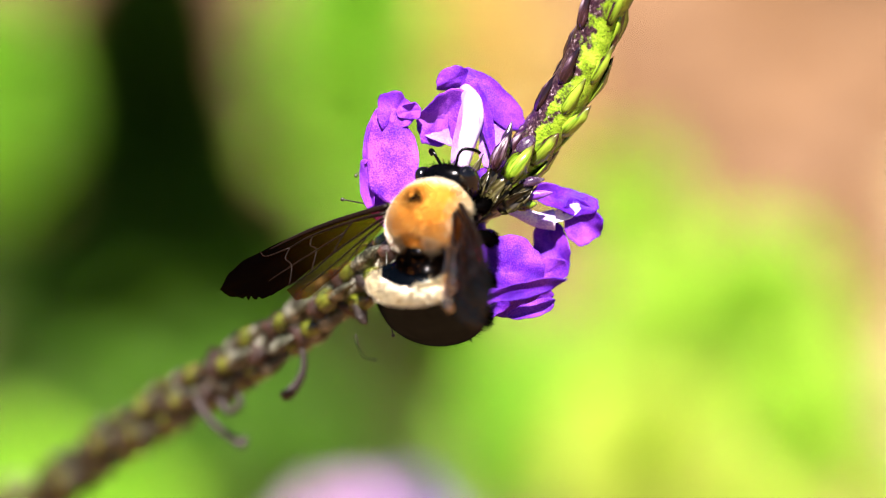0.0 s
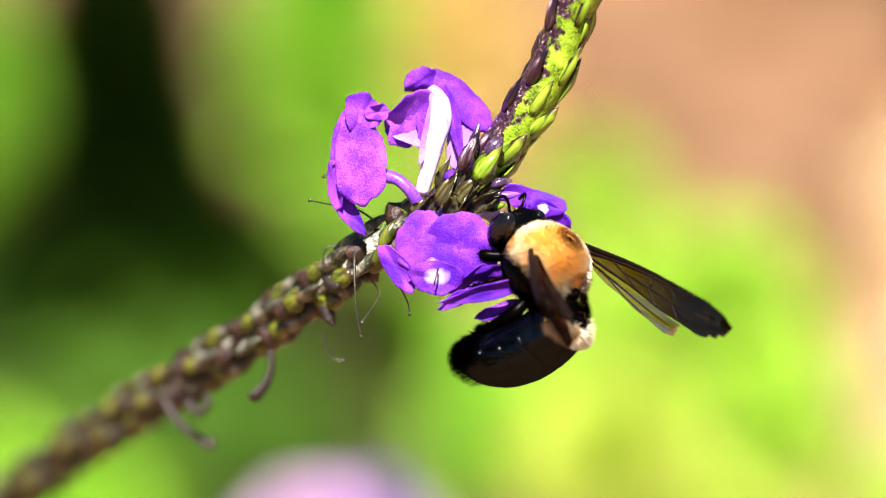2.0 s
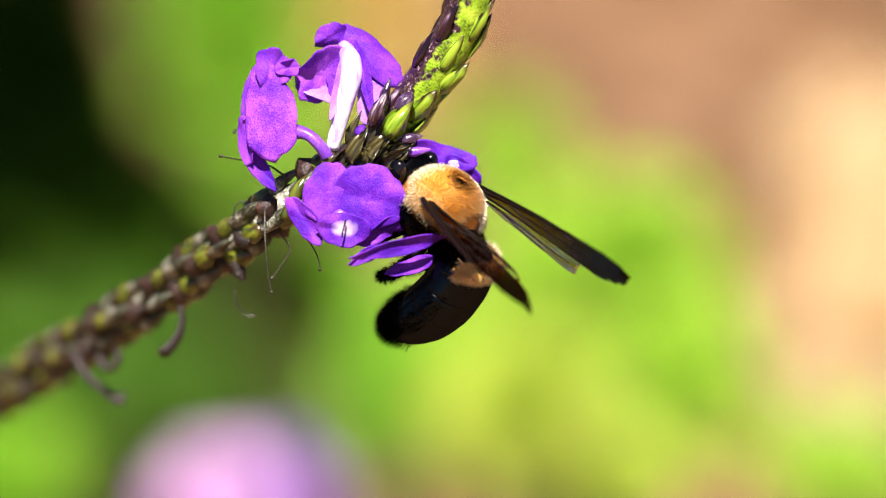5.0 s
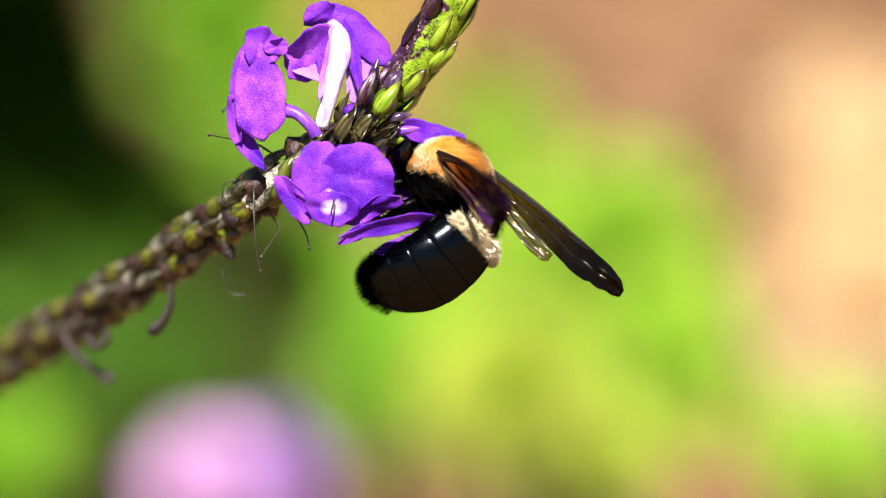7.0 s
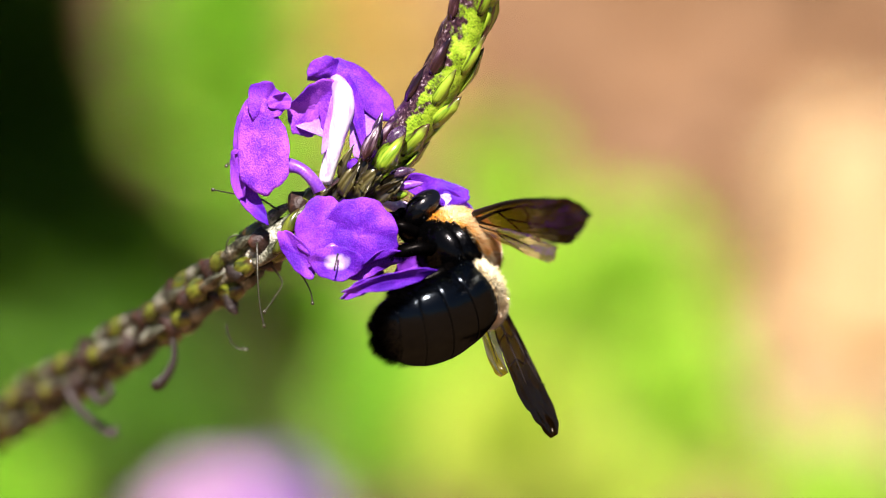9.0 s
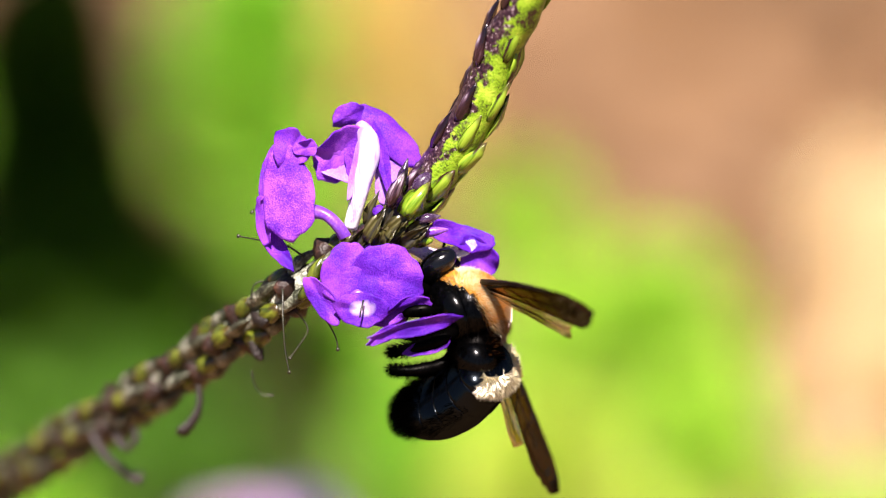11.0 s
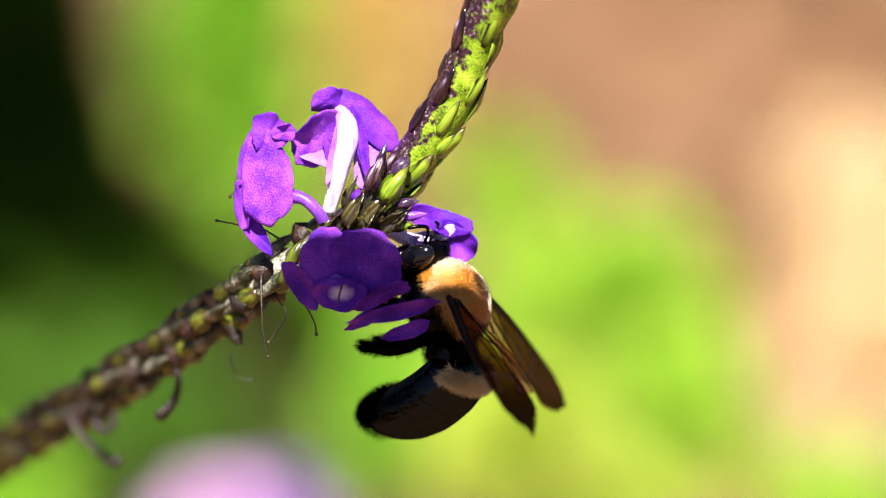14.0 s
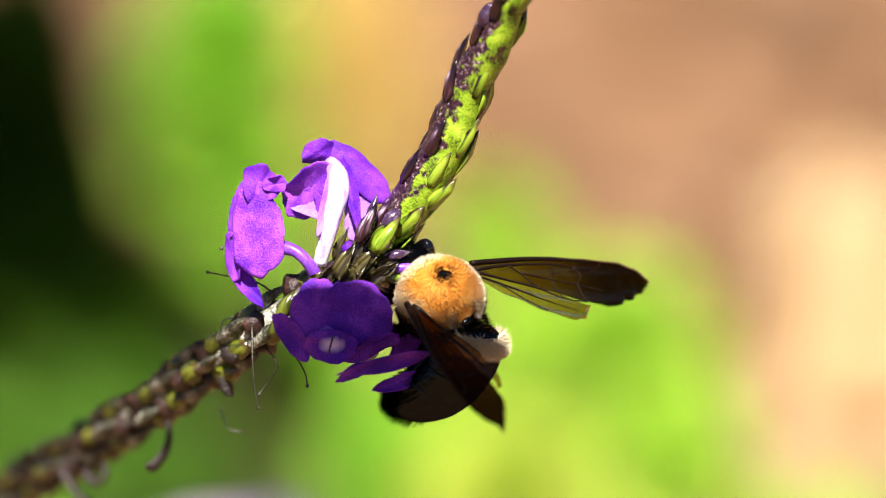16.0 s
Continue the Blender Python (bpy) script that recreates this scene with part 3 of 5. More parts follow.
def petal(flower, u, v, d, long, short, angle, tip=0.0, roll=0.0, cup=0.25, ruffle=0.12, seed=0, obovate=0.2, material=None, name="petal", crease=0.06):
    """A petal about a centre; long, short: half sizes; angle: its run in the view; tip and roll: turns out of it."""
    a, b = long * UNIT * MM, short * UNIT * MM
    rnd = random.Random(seed)
    ph = [rnd.uniform(0, 6.3) for _ in range(5)]
    bm = bmesh.new()
    N, R = 40, 12
    hub, rings = bm.verts.new((0, 0, 0)), []
    for r in range(1, R + 1):
        q = r / R
        ring = []
        for k in range(N):
            th = math.tau * k / N
            edge = 1 + 0.04 * math.sin(3 * th + ph[0]) + 0.034 * math.sin(7 * th + ph[1]) + 0.02 * math.sin(13 * th + ph[2])
            x, y = q * edge * math.cos(th), q * edge * math.sin(th)
            y *= 1 + obovate * x
            z = cup * q * q + ruffle * q ** 2.2 * (math.sin(3 * th + ph[3]) + 0.55 * math.sin(5 * th + ph[4])) - crease * math.exp(-(y / 0.16) ** 2) * (1 - q * 0.5)
            z += 0.07 * q * noise.noise((x * 3 + seed, y * 3, 1.7)) + 0.022 * noise.noise((x * 9, y * 9 + seed, 4.1)) + 0.012 * q * math.sin(17 * th + ph[2])
            ring.append(bm.verts.new((x * a, y * b, z * b)))
        rings.append(ring)
    for k in range(N):
        bm.faces.new((hub, rings[0][k], rings[0][(k + 1) % N]))
        for r, s in zip(rings, rings[1:]):
            bm.faces.new((r[k], s[k], s[(k + 1) % N], r[(k + 1) % N]))
    # the petal lies square to the view, its front to the camera
    m = (Matrix.Translation(spot(u, v, d) * MM) @ Matrix.Rotation(radians(-angle), 4, "Y") @ Matrix.Rotation(radians(tip), 4, "Z") @ Matrix.Rotation(radians(roll), 4, "X")
         @ Matrix.Rotation(radians(90), 4, "X"))
    bm.transform(m)
    ob = part(name, bm, material or PETAL, flower)
    sol = ob.modifiers.new("thickness", "SOLIDIFY")
    sol.thickness, sol.offset = 0.00010, 0
    return ob


def tube_part(name, pts, radii, material, parent, seg=12, squash=1.0, steps=6, label=""):
    bm = bmesh.new()
    line = [p * MM for p in spline(pts, steps)]
    sweep(bm, line, [r * MM for r in fitted(line, radii)], seg, squash)
    return part(name, bm, material, parent, label)


def build_plant():
    plant = new("porterweed_spike")
    tagged(plant, PLANT_LABEL, "flower")
    plant.matrix_world = VIEW @ Matrix.Translation(ROOT * MM)
    back = -ROOT * MM

    line = spike_line()
    n = len(line)
    bm = bmesh.new()
    radii = fitted(line, [0.7, 1.5, 1.95, 2.1, 2.15, 2.1, 1.95, 1.75, 1.5, 1.3, 1.4, 1.5, 1.6, 1.7, 1.75, 1.75, 1.75, 1.75])
    cut = int(n * 0.47)
    upper = [r * MM * (1 + 0.08 * noise.noise((i * 0.7, 0, 0))) for i, r in enumerate(radii)]
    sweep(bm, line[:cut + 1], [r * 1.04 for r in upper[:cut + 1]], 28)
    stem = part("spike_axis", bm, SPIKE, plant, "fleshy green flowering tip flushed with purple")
    stem.location = back
    bm = bmesh.new()
    sweep(bm, line[cut:], upper[cut:], 12)
    lower = part("stem", bm, RACHIS, plant, "grey ribbed lower stem")
    lower.location = back
    bm = bmesh.new()
    low = low_line()
    sweep(bm, low, [r * MM for r in fitted(low, (1.35, 1.8, 2.4, 3.0))], 10)
    foot = part("stalk", bm, STALK, plant, "woody green stalk rising from the soil")
    foot.location = back

    # bracts spiral up the tip, empty calyces down the old stem
    scales = [scale_mesh("bract", 5.6 * MM, 3.1 * MM, 0.55 * MM, 0.03, 0.35), scale_mesh("bract", 4.6 * MM, 2.6 * MM, 0.65 * MM, 0.08, 0.35), scale_mesh("bract", 4.8 * MM, 1.7 * MM, 0.55 * MM, 0.05, 0.4)]
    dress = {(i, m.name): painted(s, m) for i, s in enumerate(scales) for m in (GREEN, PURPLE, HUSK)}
    ridges = [painted(scale_mesh("ridge", 6.8 * MM, 1.7 * MM, 1.15 * MM, 0.03), RACHIS), painted(scale_mesh("ridge", 5.8 * MM, 1.4 * MM, 1.0 * MM, 0.06), RACHIS)]
    rims = [painted(scale_mesh("bract", 3.0 * MM, 3.1 * MM, 1.3 * MM, 0.16), RIM), painted(scale_mesh("bract", 3.4 * MM, 2.6 * MM, 1.1 * MM, 0.28), DRY)]
    cups = [painted(ovoid_mesh("calyx", 4.2 * MM, 2.8 * MM), CALYX), painted(ovoid_mesh("calyx", 3.6 * MM, 2.4 * MM), CALYX)]
    buds = painted(ovoid_mesh("flower_bud", 3.2 * MM, 1.9 * MM, 0.6), BUD)
    nubs = [painted(ovoid_mesh("bud_tip", 3.0 * MM, 1.5 * MM, 0.7), NUB), painted(ovoid_mesh("bud_tip", 2.6 * MM, 1.2 * MM, 0.6), NUB)]
    rnd = random.Random(11)
    # arc length along the line
    run = [0.0]
    for a, b in zip(line, line[1:]):
        run.append(run[-1] + (b - a).length)

    def along(s):
        for i in range(n - 1):
            if run[i + 1] >= s:
                w = (s - run[i]) / (run[i + 1] - run[i])
                return line[i].lerp(line[i + 1], w), (line[i] - line[i + 1]).normalized(), radii[i] * MM
        return line[-1], (line[-2] - line[-1]).normalized(), radii[-1] * MM

    def stick(me, name, p, up, out, lean, spin=0.0):
        up2 = (up * math.cos(lean) + out * math.sin(lean)).normalized()
        x = out.cross(up2).normalized()
        y = up2.cross(x)
        ob = new(name, me)
        ob.parent = plant
        ob.matrix_local = Matrix.Translation(p + back) @ Matrix((x, y, up2)).transposed().to_4x4() @ Matrix.Rotation(spin, 4, "Z")
        return ob

    s, k = 0.004, 0
    cut_run = run[cut]
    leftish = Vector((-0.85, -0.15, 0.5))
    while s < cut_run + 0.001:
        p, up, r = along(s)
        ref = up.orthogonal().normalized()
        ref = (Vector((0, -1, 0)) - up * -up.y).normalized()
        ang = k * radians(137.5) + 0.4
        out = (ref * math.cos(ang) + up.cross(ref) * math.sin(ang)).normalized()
        # left-facing bracts turn purple: pigment, with that side's shading in the colour too
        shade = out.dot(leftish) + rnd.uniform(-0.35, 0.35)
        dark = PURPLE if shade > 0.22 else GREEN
        if s > cut_run - 0.0075:
            dark = HUSK
        i = 2 if dark is PURPLE else rnd.randrange(3)
        if dark is not HUSK and rnd.random() < 0.2:
            s, k = s + 0.0008, k + 1
            continue
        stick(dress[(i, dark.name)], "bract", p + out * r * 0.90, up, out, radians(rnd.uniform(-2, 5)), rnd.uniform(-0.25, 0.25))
        if s > cut_run * 0.2 and k % 5 == 0 and out.y < 0.2 and out.x < 0.1:
            stick(buds, "flower_bud", p + out * r * 0.92 + up * 0.0022, up, out, radians(8))
        if dark is GREEN and k % 5 == 0:
            stick(nubs[k % 2], "bud_tip", p + out * r * 0.90 + up * 0.0034, up, out, radians(rnd.uniform(4, 14)))
        s += 0.0008
        k += 1
    s = cut_run + 0.0005
    while s < run[-1]:
        p, up, r = along(s)
        ref = (Vector((0, -1, 0)) - up * -up.y).normalized()
        ang = k * radians(137.5)
        out = (ref * math.cos(ang) + up.cross(ref) * math.sin(ang)).normalized()
        wide = r * rnd.uniform(0.72, 0.92)
        stick(rims[0 if rnd.random() < 0.75 else 1], "bract", p + out * wide * 0.75 - up * 0.0007, up, out, radians(rnd.uniform(4, 14)))
        if rnd.random() < 0.85:
            stick(cups[k % 2], "calyx", p + out * wide * 0.95 + up * 0.0004, up, out, radians(rnd.uniform(6, 16)))
        turn = (ref * math.cos(ang + 1.05) + up.cross(ref) * math.sin(ang + 1.05)).normalized()
        stick(ridges[k % 2], "ridge", p + turn * r * 0.98 - up * 0.002, up, turn, radians(rnd.uniform(-1, 5)), rnd.uniform(-0.4, 0.4))
        s += 0.00165
        k += 1

    # buds, spent cups and husks where the spike is in bloom
    def bulb(name, u, v, d, length, width, angle, material, pinch=0.6, label=""):
        bm = bmesh.new()
        ball(bm, (0, 0, 0), (length * UNIT * MM, width * UNIT * MM, width * UNIT * MM), seg=16, rings=10)
        for w in bm.verts:
            f = w.co.x / (length * UNIT * MM)
            w.co.y *= 1 - (1 - pinch) * max(0, f)
            w.co.z *= 1 - (1 - pinch) * max(0, f)
        bm.transform(Matrix.Translation(spot(u, v, d) * MM) @ Matrix.Rotation(radians(-angle), 4, "Y"))
        ob = part(name, bm, material, plant, label)
        ob.location = back

    bulb("flower_bud", 702, 242, -3.2, 24, 14, 50, BUD, 0.8, "plump violet bud with pale streaks")
    bulb("flower_bud", 668, 226, -2.0, 30, 9, 72, BUD, 0.35, "narrow pointed violet bud")
    bulb("flower_bud", 625, 293, -2.6, 13, 11, 70, PETAL, 0.9, "round violet bud")
    bulb("flower_bud", 712, 305, -2.4, 24, 10, 12, BUD, 0.4, "pale pointed bud")
    bulb("flower_bud", 722, 328, -1.8, 28, 9, 8, TUBE, 0.5, "violet bud")
    bulb("calyx", 700, 346, -1.8, 22, 11, 6, GREEN, 0.6, "small green cup")
    def husk(u, v, d, length, half, angle, roll, material, label, hollow=False):
        """A hollow pointed husk that lies along the stem."""
        ob = new("husk", painted(scale_mesh("husk", length * UNIT * MM, half * 2 * UNIT * MM, half * 1.1 * UNIT * MM, 0.05, 0.3, hollow), material))
        ob.parent = plant
        ob.matrix_local = (Matrix.Translation(spot(u, v, d) * MM + back) @ Matrix.Rotation(radians(90 - angle), 4, "Y") @ Matrix.Rotation(radians(180 + roll), 4, "Z"))
        tagged(ob, label)

    husk(574, 358, -2.2, 62, 12, 52, 20, HUSK, "dark husk with a cream edge", True)
    husk(604, 346, -2.9, 70, 13, 60, -10, HUSK, "dark husk with a cream edge", True)
    husk(606, 318, -2.2, 66, 10, 70, -25, HUSK, "dark husk with a cream edge", True)
    husk(640, 338, -3.0, 62, 14, 44, -15, HUSK, "brown husk with a cream edge", True)
    husk(664, 352, -2.6, 62, 14, 34, 10, HUSK, "dark ribbed cup", True)
    for u, v, d, length, half, angle, roll in ((618, 362, -2.6, 58, 13, 58, 0), (590, 350, -1.8, 54, 12, 66, 25), (634, 352, -3.0, 62, 12, 54, -20), (652, 356, -2.2, 54, 13, 40, 15), (676, 336, -2.2, 50, 13, 30, -10), (626, 318, -2.6, 64, 11, 62, 10), (558, 372, -1.6, 46, 12, 58, -15)):
        husk(u, v, d, length, half, angle, roll, HUSK, "split hollow husk, olive brown with cream edges", True)
    husk(668, 300, -3.4, 80, 20, 52, 10, GREEN, "green bract under a plump bud")
    husk(644, 286, -3.0, 78, 15, 66, -8, PURPLE, "glossy dark purple bract")
    bulb("calyx", 515, 395, 0.0, 30, 12, 60, CALYX, 0.5)
    bulb("calyx", 500, 430, 0.6, 26, 11, 50, CALYX, 0.5)

    def flower(label, pts, radii, material=TUBE):
        f = tube_part("flower", pts, radii, material, plant, label=label)
        f.location = back
        return f

    # the flower that stands out to the far side of the stem, seen from behind
    f = flower("violet flower on a curved purple tube", [spot(572, 352, 0), spot(556, 322, -1), spot(530, 298, -1), spot(492, 290, 0)], (0.75, 0.62, 0.62, 0.9))
    petal(f, 463, 258, -1.6, 88, 47, 96, 4, -8, -0.16, 0.09, 1, -0.10, ROSE_LIT)
    petal(f, 470, 182, -1.2, 36, 34, 62, 8, 12, -0.2, 0.32, 2)
    petal(f, 436, 222, -0.4, 56, 20, 72, 0, -35, 0.2, 0.14, 3)
    petal(f, 424, 310, -0.4, 44, 18, 96, 0, -32, 0.2, 0.14, 4)
    petal(f, 446, 362, 0.2, 46, 16, 124, 8, 20, 0.5, 0.22, 5)
    petal(f, 495, 180, -1.2, 22, 15, 10, 0, 10, 0.3, 0.3, 26)
    # the upper flower with its white back
    f = flower("violet flower with a broad white tube", [spot(575, 322, 1.6), spot(586, 280, 0.8), spot(598, 236, 0.2), spot(608, 196, -0.3), spot(606, 166, -0.1), spot(597, 144, 0.3), spot(585, 126, 0.9)], (0.72, 0.85, 0.95, 1.12, 1.12, 0.75, 0.25), TUBE_PALE)
    petal(f, 642, 240, 1.0, 40, 24, 78, 0, 0, 0.1, 0.08, 6, 0.1, LILAC)
    petal(f, 645, 156, 0.2, 76, 29, -44, 6, -18, -0.35, 0.08, 7)
    petal(f, 556, 190, 0.6, 58, 44, 50, -12, 22, 0.25, 0.24, 8, 0.2, ROSE_LIT)
    petal(f, 572, 126, -0.6, 32, 22, 30, 0, 30, -0.4, 0.2, 9)
    petal(f, 632, 196, -0.2, 66, 12, 102, 0, -20, 0.2, 0.08, 31, 0.1)
    petal(f, 584, 214, -0.1, 62, 9, 78, 0, 20, 0.2, 0.08, 32, 0.1, LILAC)
    petal(f, 556, 218, 0.9, 46, 24, -10, 0, -25, 0.2, 0.12, 10, 0.2, LILAC)
    petal(f, 640, 212, 1.6, 34, 26, -70, 0, -20, 0.2, 0.15, 11, 0.2)
    petal(f, 590, 205, 1.0, 40, 26, 80, 0, 10, 0.2, 0.15, 27)
    # the flower that faces the camera
    f = front = flower("violet flower facing outwards with a pale throat", [spot(606, 348, 0), spot(600, 375, -1.5), spot(592, 415, -2.0), spot(588, 448, -3.0)], (0.7, 0.7, 0.8, 1.2))
    petal(f, 638, 410, -4.0, 68, 58, -12, 0, 6, -0.08, 0.07, 12, 0.0)
    petal(f, 570, 404, -3.8, 56, 47, 84, 0, 6, -0.08, 0.08, 13, 0.0)
    petal(f, 594, 466, -4.3, 48, 30, -4, 0, 6, 0.06, 0.16, 14, 0.1, LIP, "petal_lip")
    petal(f, 526, 448, -3.4, 50, 22, -54, 0, 14, 0.2, 0.16, 16)
    petal(f, 662, 466, -3.0, 58, 20, 22, 0, 38, 0.3, 0.24, 17)
    tube_part("style", [spot(598, 450, -5.0), spot(596, 458, -5.6), spot(593, 470, -5.8), spot(592, 480, -5.6)], (0.12, 0.10, 0.09, 0.10), THREAD, f, 6, label="thin dark style")
    # the flower on the sunny side
    f = flower("violet flower with a white lip on the sunny side", [spot(660, 345, 2), spot(690, 358, 2), spot(722, 372, 2.4), spot(752, 372, 2.6)], (0.7, 0.7, 0.8, 1.1), THROAT)
    petal(f, 768, 338, 2.0, 62, 24, -14, 6, -20, 0.3, 0.32, 18)
    petal(f, 800, 372, 2.6, 44, 34, -62, 10, 10, 0.25, 0.22, 19)
    petal(f, 766, 362, 2.0, 36, 12, 22, 0, 0, 0.2, 0.05, 20, 0.1, THROAT, "petal_midrib")
    petal(f, 748, 420, 4.2, 52, 34, -80, 0, 10, 0.3, 0.22, 21)
    # the flower below, pressed down by the bee
    f = flower("drooping violet flower below the others", [spot(618, 356, 3), spot(622, 400, 2.4), spot(640, 450, 1.5), spot(665, 488, 0.6)], (0.7, 0.65, 0.7, 1.0))
    petal(f, 688, 496, -6.6, 84, 16, 13, 6, 34, 0.35, 0.15, 22)
    petal(f, 712, 532, -4.2, 44, 14, 18, 4, -10, 0.3, 0.2, 23)
    petal(f, 632, 512, -6.0, 32, 12, 30, 0, 20, 0.3, 0.2, 24)
    petal(f, 735, 470, 1.6, 44, 26, 30, 0, 10, 0.3, 0.2, 25)

    # threads that fallen flowers left behind
    for name, pts in (("style", [spot(492, 372, 2), spot(460, 352, 1), spot(418, 344, 0), spot(377, 336, -1)]),
                      ("style", [spot(430, 300, 3), spot(418, 291, 3), spot(404, 290, 3), spot(401, 294, 3)]),
                      ("style", [spot(527, 478, -2), spot(540, 497, -2), spot(550, 518, -2), spot(553, 537, -2)]),
                      ("style", [spot(455, 430, 1), spot(456, 490, 0), spot(460, 540, 0), spot(467, 577, 0)]),
                      ("style", [spot(400, 575, 9), spot(405, 598, 9), spot(418, 616, 9), spot(436, 619, 9)]),
                      ("style", [spot(480, 470, 3), spot(500, 500, 3), spot(484, 530, 3), spot(468, 552, 3)]),
                      ("style", [spot(445, 428, 4), spot(425, 416, 4), spot(405, 422, 4), spot(399, 446, 4)])):
        st = tube_part(name, pts, (0.13, 0.09, 0.08, 0.08), THREAD, plant, 6, label="thin dark dried flower thread")
        st.location = back
        bm = bmesh.new()
        ball(bm, pts[-1] * MM, (0.2 * MM, 0.2 * MM, 0.2 * MM), seg=8, rings=6)
        part("stigma", bm, THREAD, st)
    for pts, rr in (([spot(118, 685, 30), spot(140, 722, 29), spot(165, 745, 29), spot(200, 768, 29), spot(203, 752, 29)], (0.7, 0.6, 0.6, 0.75, 0.3)),
                    ([spot(306, 600, 15), spot(308, 632, 15), spot(298, 660, 15), spot(278, 682, 15), spot(268, 676, 15)], (0.4, 0.45, 0.65, 0.8, 0.3)),
                    ([spot(160, 690, 27), spot(178, 712, 26), spot(196, 694, 26), spot(190, 676, 26)], (0.7, 0.6, 0.7, 0.5)),
                    ([spot(405, 520, 8), spot(412, 545, 8), spot(420, 556, 8)], (0.9, 0.8, 0.3)),
                    ([spot(452, 410, 3), spot(470, 418, 3), spot(478, 432, 3)], (0.5, 0.8, 0.4))):
        w = tube_part("withered_flower", pts, rr, DRY, plant, 8, 0.6, label="curled brown withered flower")
        w.location = back
    return plant, front


# ---- an unseen bough added beside the spike, whose leaves shade it when the wind swings it in ----
BOUGH = seen(-420, -36, -396)
SUN_WAY = VIEW.to_3x3().inverted() @ SUN_TO
ACROSS = (Vector((1, 0, 0)) - SUN_WAY * SUN_WAY.x).normalized()
BEYOND = SUN_WAY.cross(ACROSS) if SUN_WAY.cross(ACROSS).z > 0 else ACROSS.cross(SUN_WAY)


def build_bough():
    thing = new("shade_bough")
    thing.location = BOUGH
    tagged(thing, "unseen tall bough with a few dark leaves, added to shade the spike as it swings in wind", "branch")
    inner = Matrix.Translation(-BOUGH) @ VIEW

    def at(v):
        return inner @ (Vector(v) * MM)

    def square_on(a, b, lift=0.0):
        """A place on the plane that faces the sun: a across, b beyond (mm)."""
        return SUN_WAY * (105 + lift) + ACROSS * a + BEYOND * b

    tip = square_on(-23, -2)
    bm = bmesh.new()
    line = spline([at((-420, -36, -430)), at((-400, -40, -150)), at((-250, -46, 90)), at(tip + Vector((-70, -4, 26))), at(tip)], 8)
    sweep(bm, line, fitted(line, (0.006, 0.005, 0.003, 0.002, 0.0009)), 8)
    part("stalk", bm, STALK, thing)

    def blade(a0, b0, a1, b1, half, label):
        along = Vector((a1 - a0, b1 - b0))
        wide = Vector((-along.y, along.x)).normalized()
        bm = bmesh.new()
        rows, N, C = [], 22, 8
        for i in range(N + 1):
            s = i / N
            h = half * math.sin(math.pi * s) ** 0.6 * (1 + 0.02 * math.sin(31 * s)) + 0.02
            mid = Vector((a0, b0)) + along * s
            rows.append([bm.verts.new(at(square_on(*(mid + wide * h * (c / C * 2 - 1)), 1.5 * abs(c / C * 2 - 1)))) for c in range(C + 1)])
        for r, q in zip(rows, rows[1:]):
            for c in range(C):
                bm.faces.new((r[c], q[c], q[c + 1], r[c + 1]))
        leaf = part("leaf", bm, LEAF_DARK, thing, label)
        sol = leaf.modifiers.new("thickness", "SOLIDIFY")
        sol.thickness = 0.0004
        bm = bmesh.new()
        rib = spline([at(square_on(*(Vector((a0, b0)) + along * s), 0.4)) for s in (0, 0.5, 0.97)], 6)
        sweep(bm, rib, fitted(rib, (0.0008, 0.0005, 0.0002)), 6)
        part("midrib", bm, STALK, leaf)

    # leaves sized and placed for the shade wanted on flower, bee and stem
    blade(-17.5, -4.2, -3.0, -4.0, 3.3, "small dark green leaf")
    blade(-16.5, -9.0, 11.0, -8.6, 3.5, "broad dark green leaf")
    blade(-4.5, -6.8, 8.5, -6.4, 1.7, "narrow dark green leaf")
    blade(-15.0, -14.6, 12.5, -13.6, 3.6, "broad dark green leaf")
    blade(-21.4, 2.0, -36.5, 9.6, 2.2, "long dark green leaf")
    blade(-33.5, 7.5, -53.0, 23.0, 2.8, "long dark green leaf")
    return thing


# ---- the bee ----
def hair_mesh(name, roots, length, width, rnd, jitter=0.35):
    """Short tapered hairs that shade with the skin they grow from. roots: place, way."""
    verts, faces, normals = [], [], []
    for p, way in roots:
        d = (way + Vector((rnd.gauss(0, jitter), rnd.gauss(0, jitter), rnd.gauss(0, jitter)))).normalized()
        side = d.cross(Vector((rnd.uniform(-1, 1), rnd.uniform(-1, 1), rnd.uniform(-1, 1)))).normalized() * width
        L = length * rnd.uniform(0.6, 1.2)
        mid = p + d * L * 0.55 + Vector((0, 0, -L * 0.03))
        k = len(verts)
        verts += [p - side, p + side, mid + side * 0.8, mid - side * 0.8, p + d * L + Vector((0, 0, -L * 0.1))]
        faces += [(k, k + 1, k + 2, k + 3), (k + 3, k + 2, k + 4)]
        face = (way.normalized() + d * 0.35).normalized()
        normals += [face] * 5
    me = bpy.data.meshes.new(name)
    me.from_pydata(verts, [], faces)
    me.shade_smooth()
    me.normals_split_custom_set_from_vertices(normals)
    return me


THORAX = Vector((4.55, 4.5, 4.1)) * MM


def on_thorax(d):
    return Vector((d.x * THORAX.x, d.y * THORAX.y, d.z * THORAX.z))


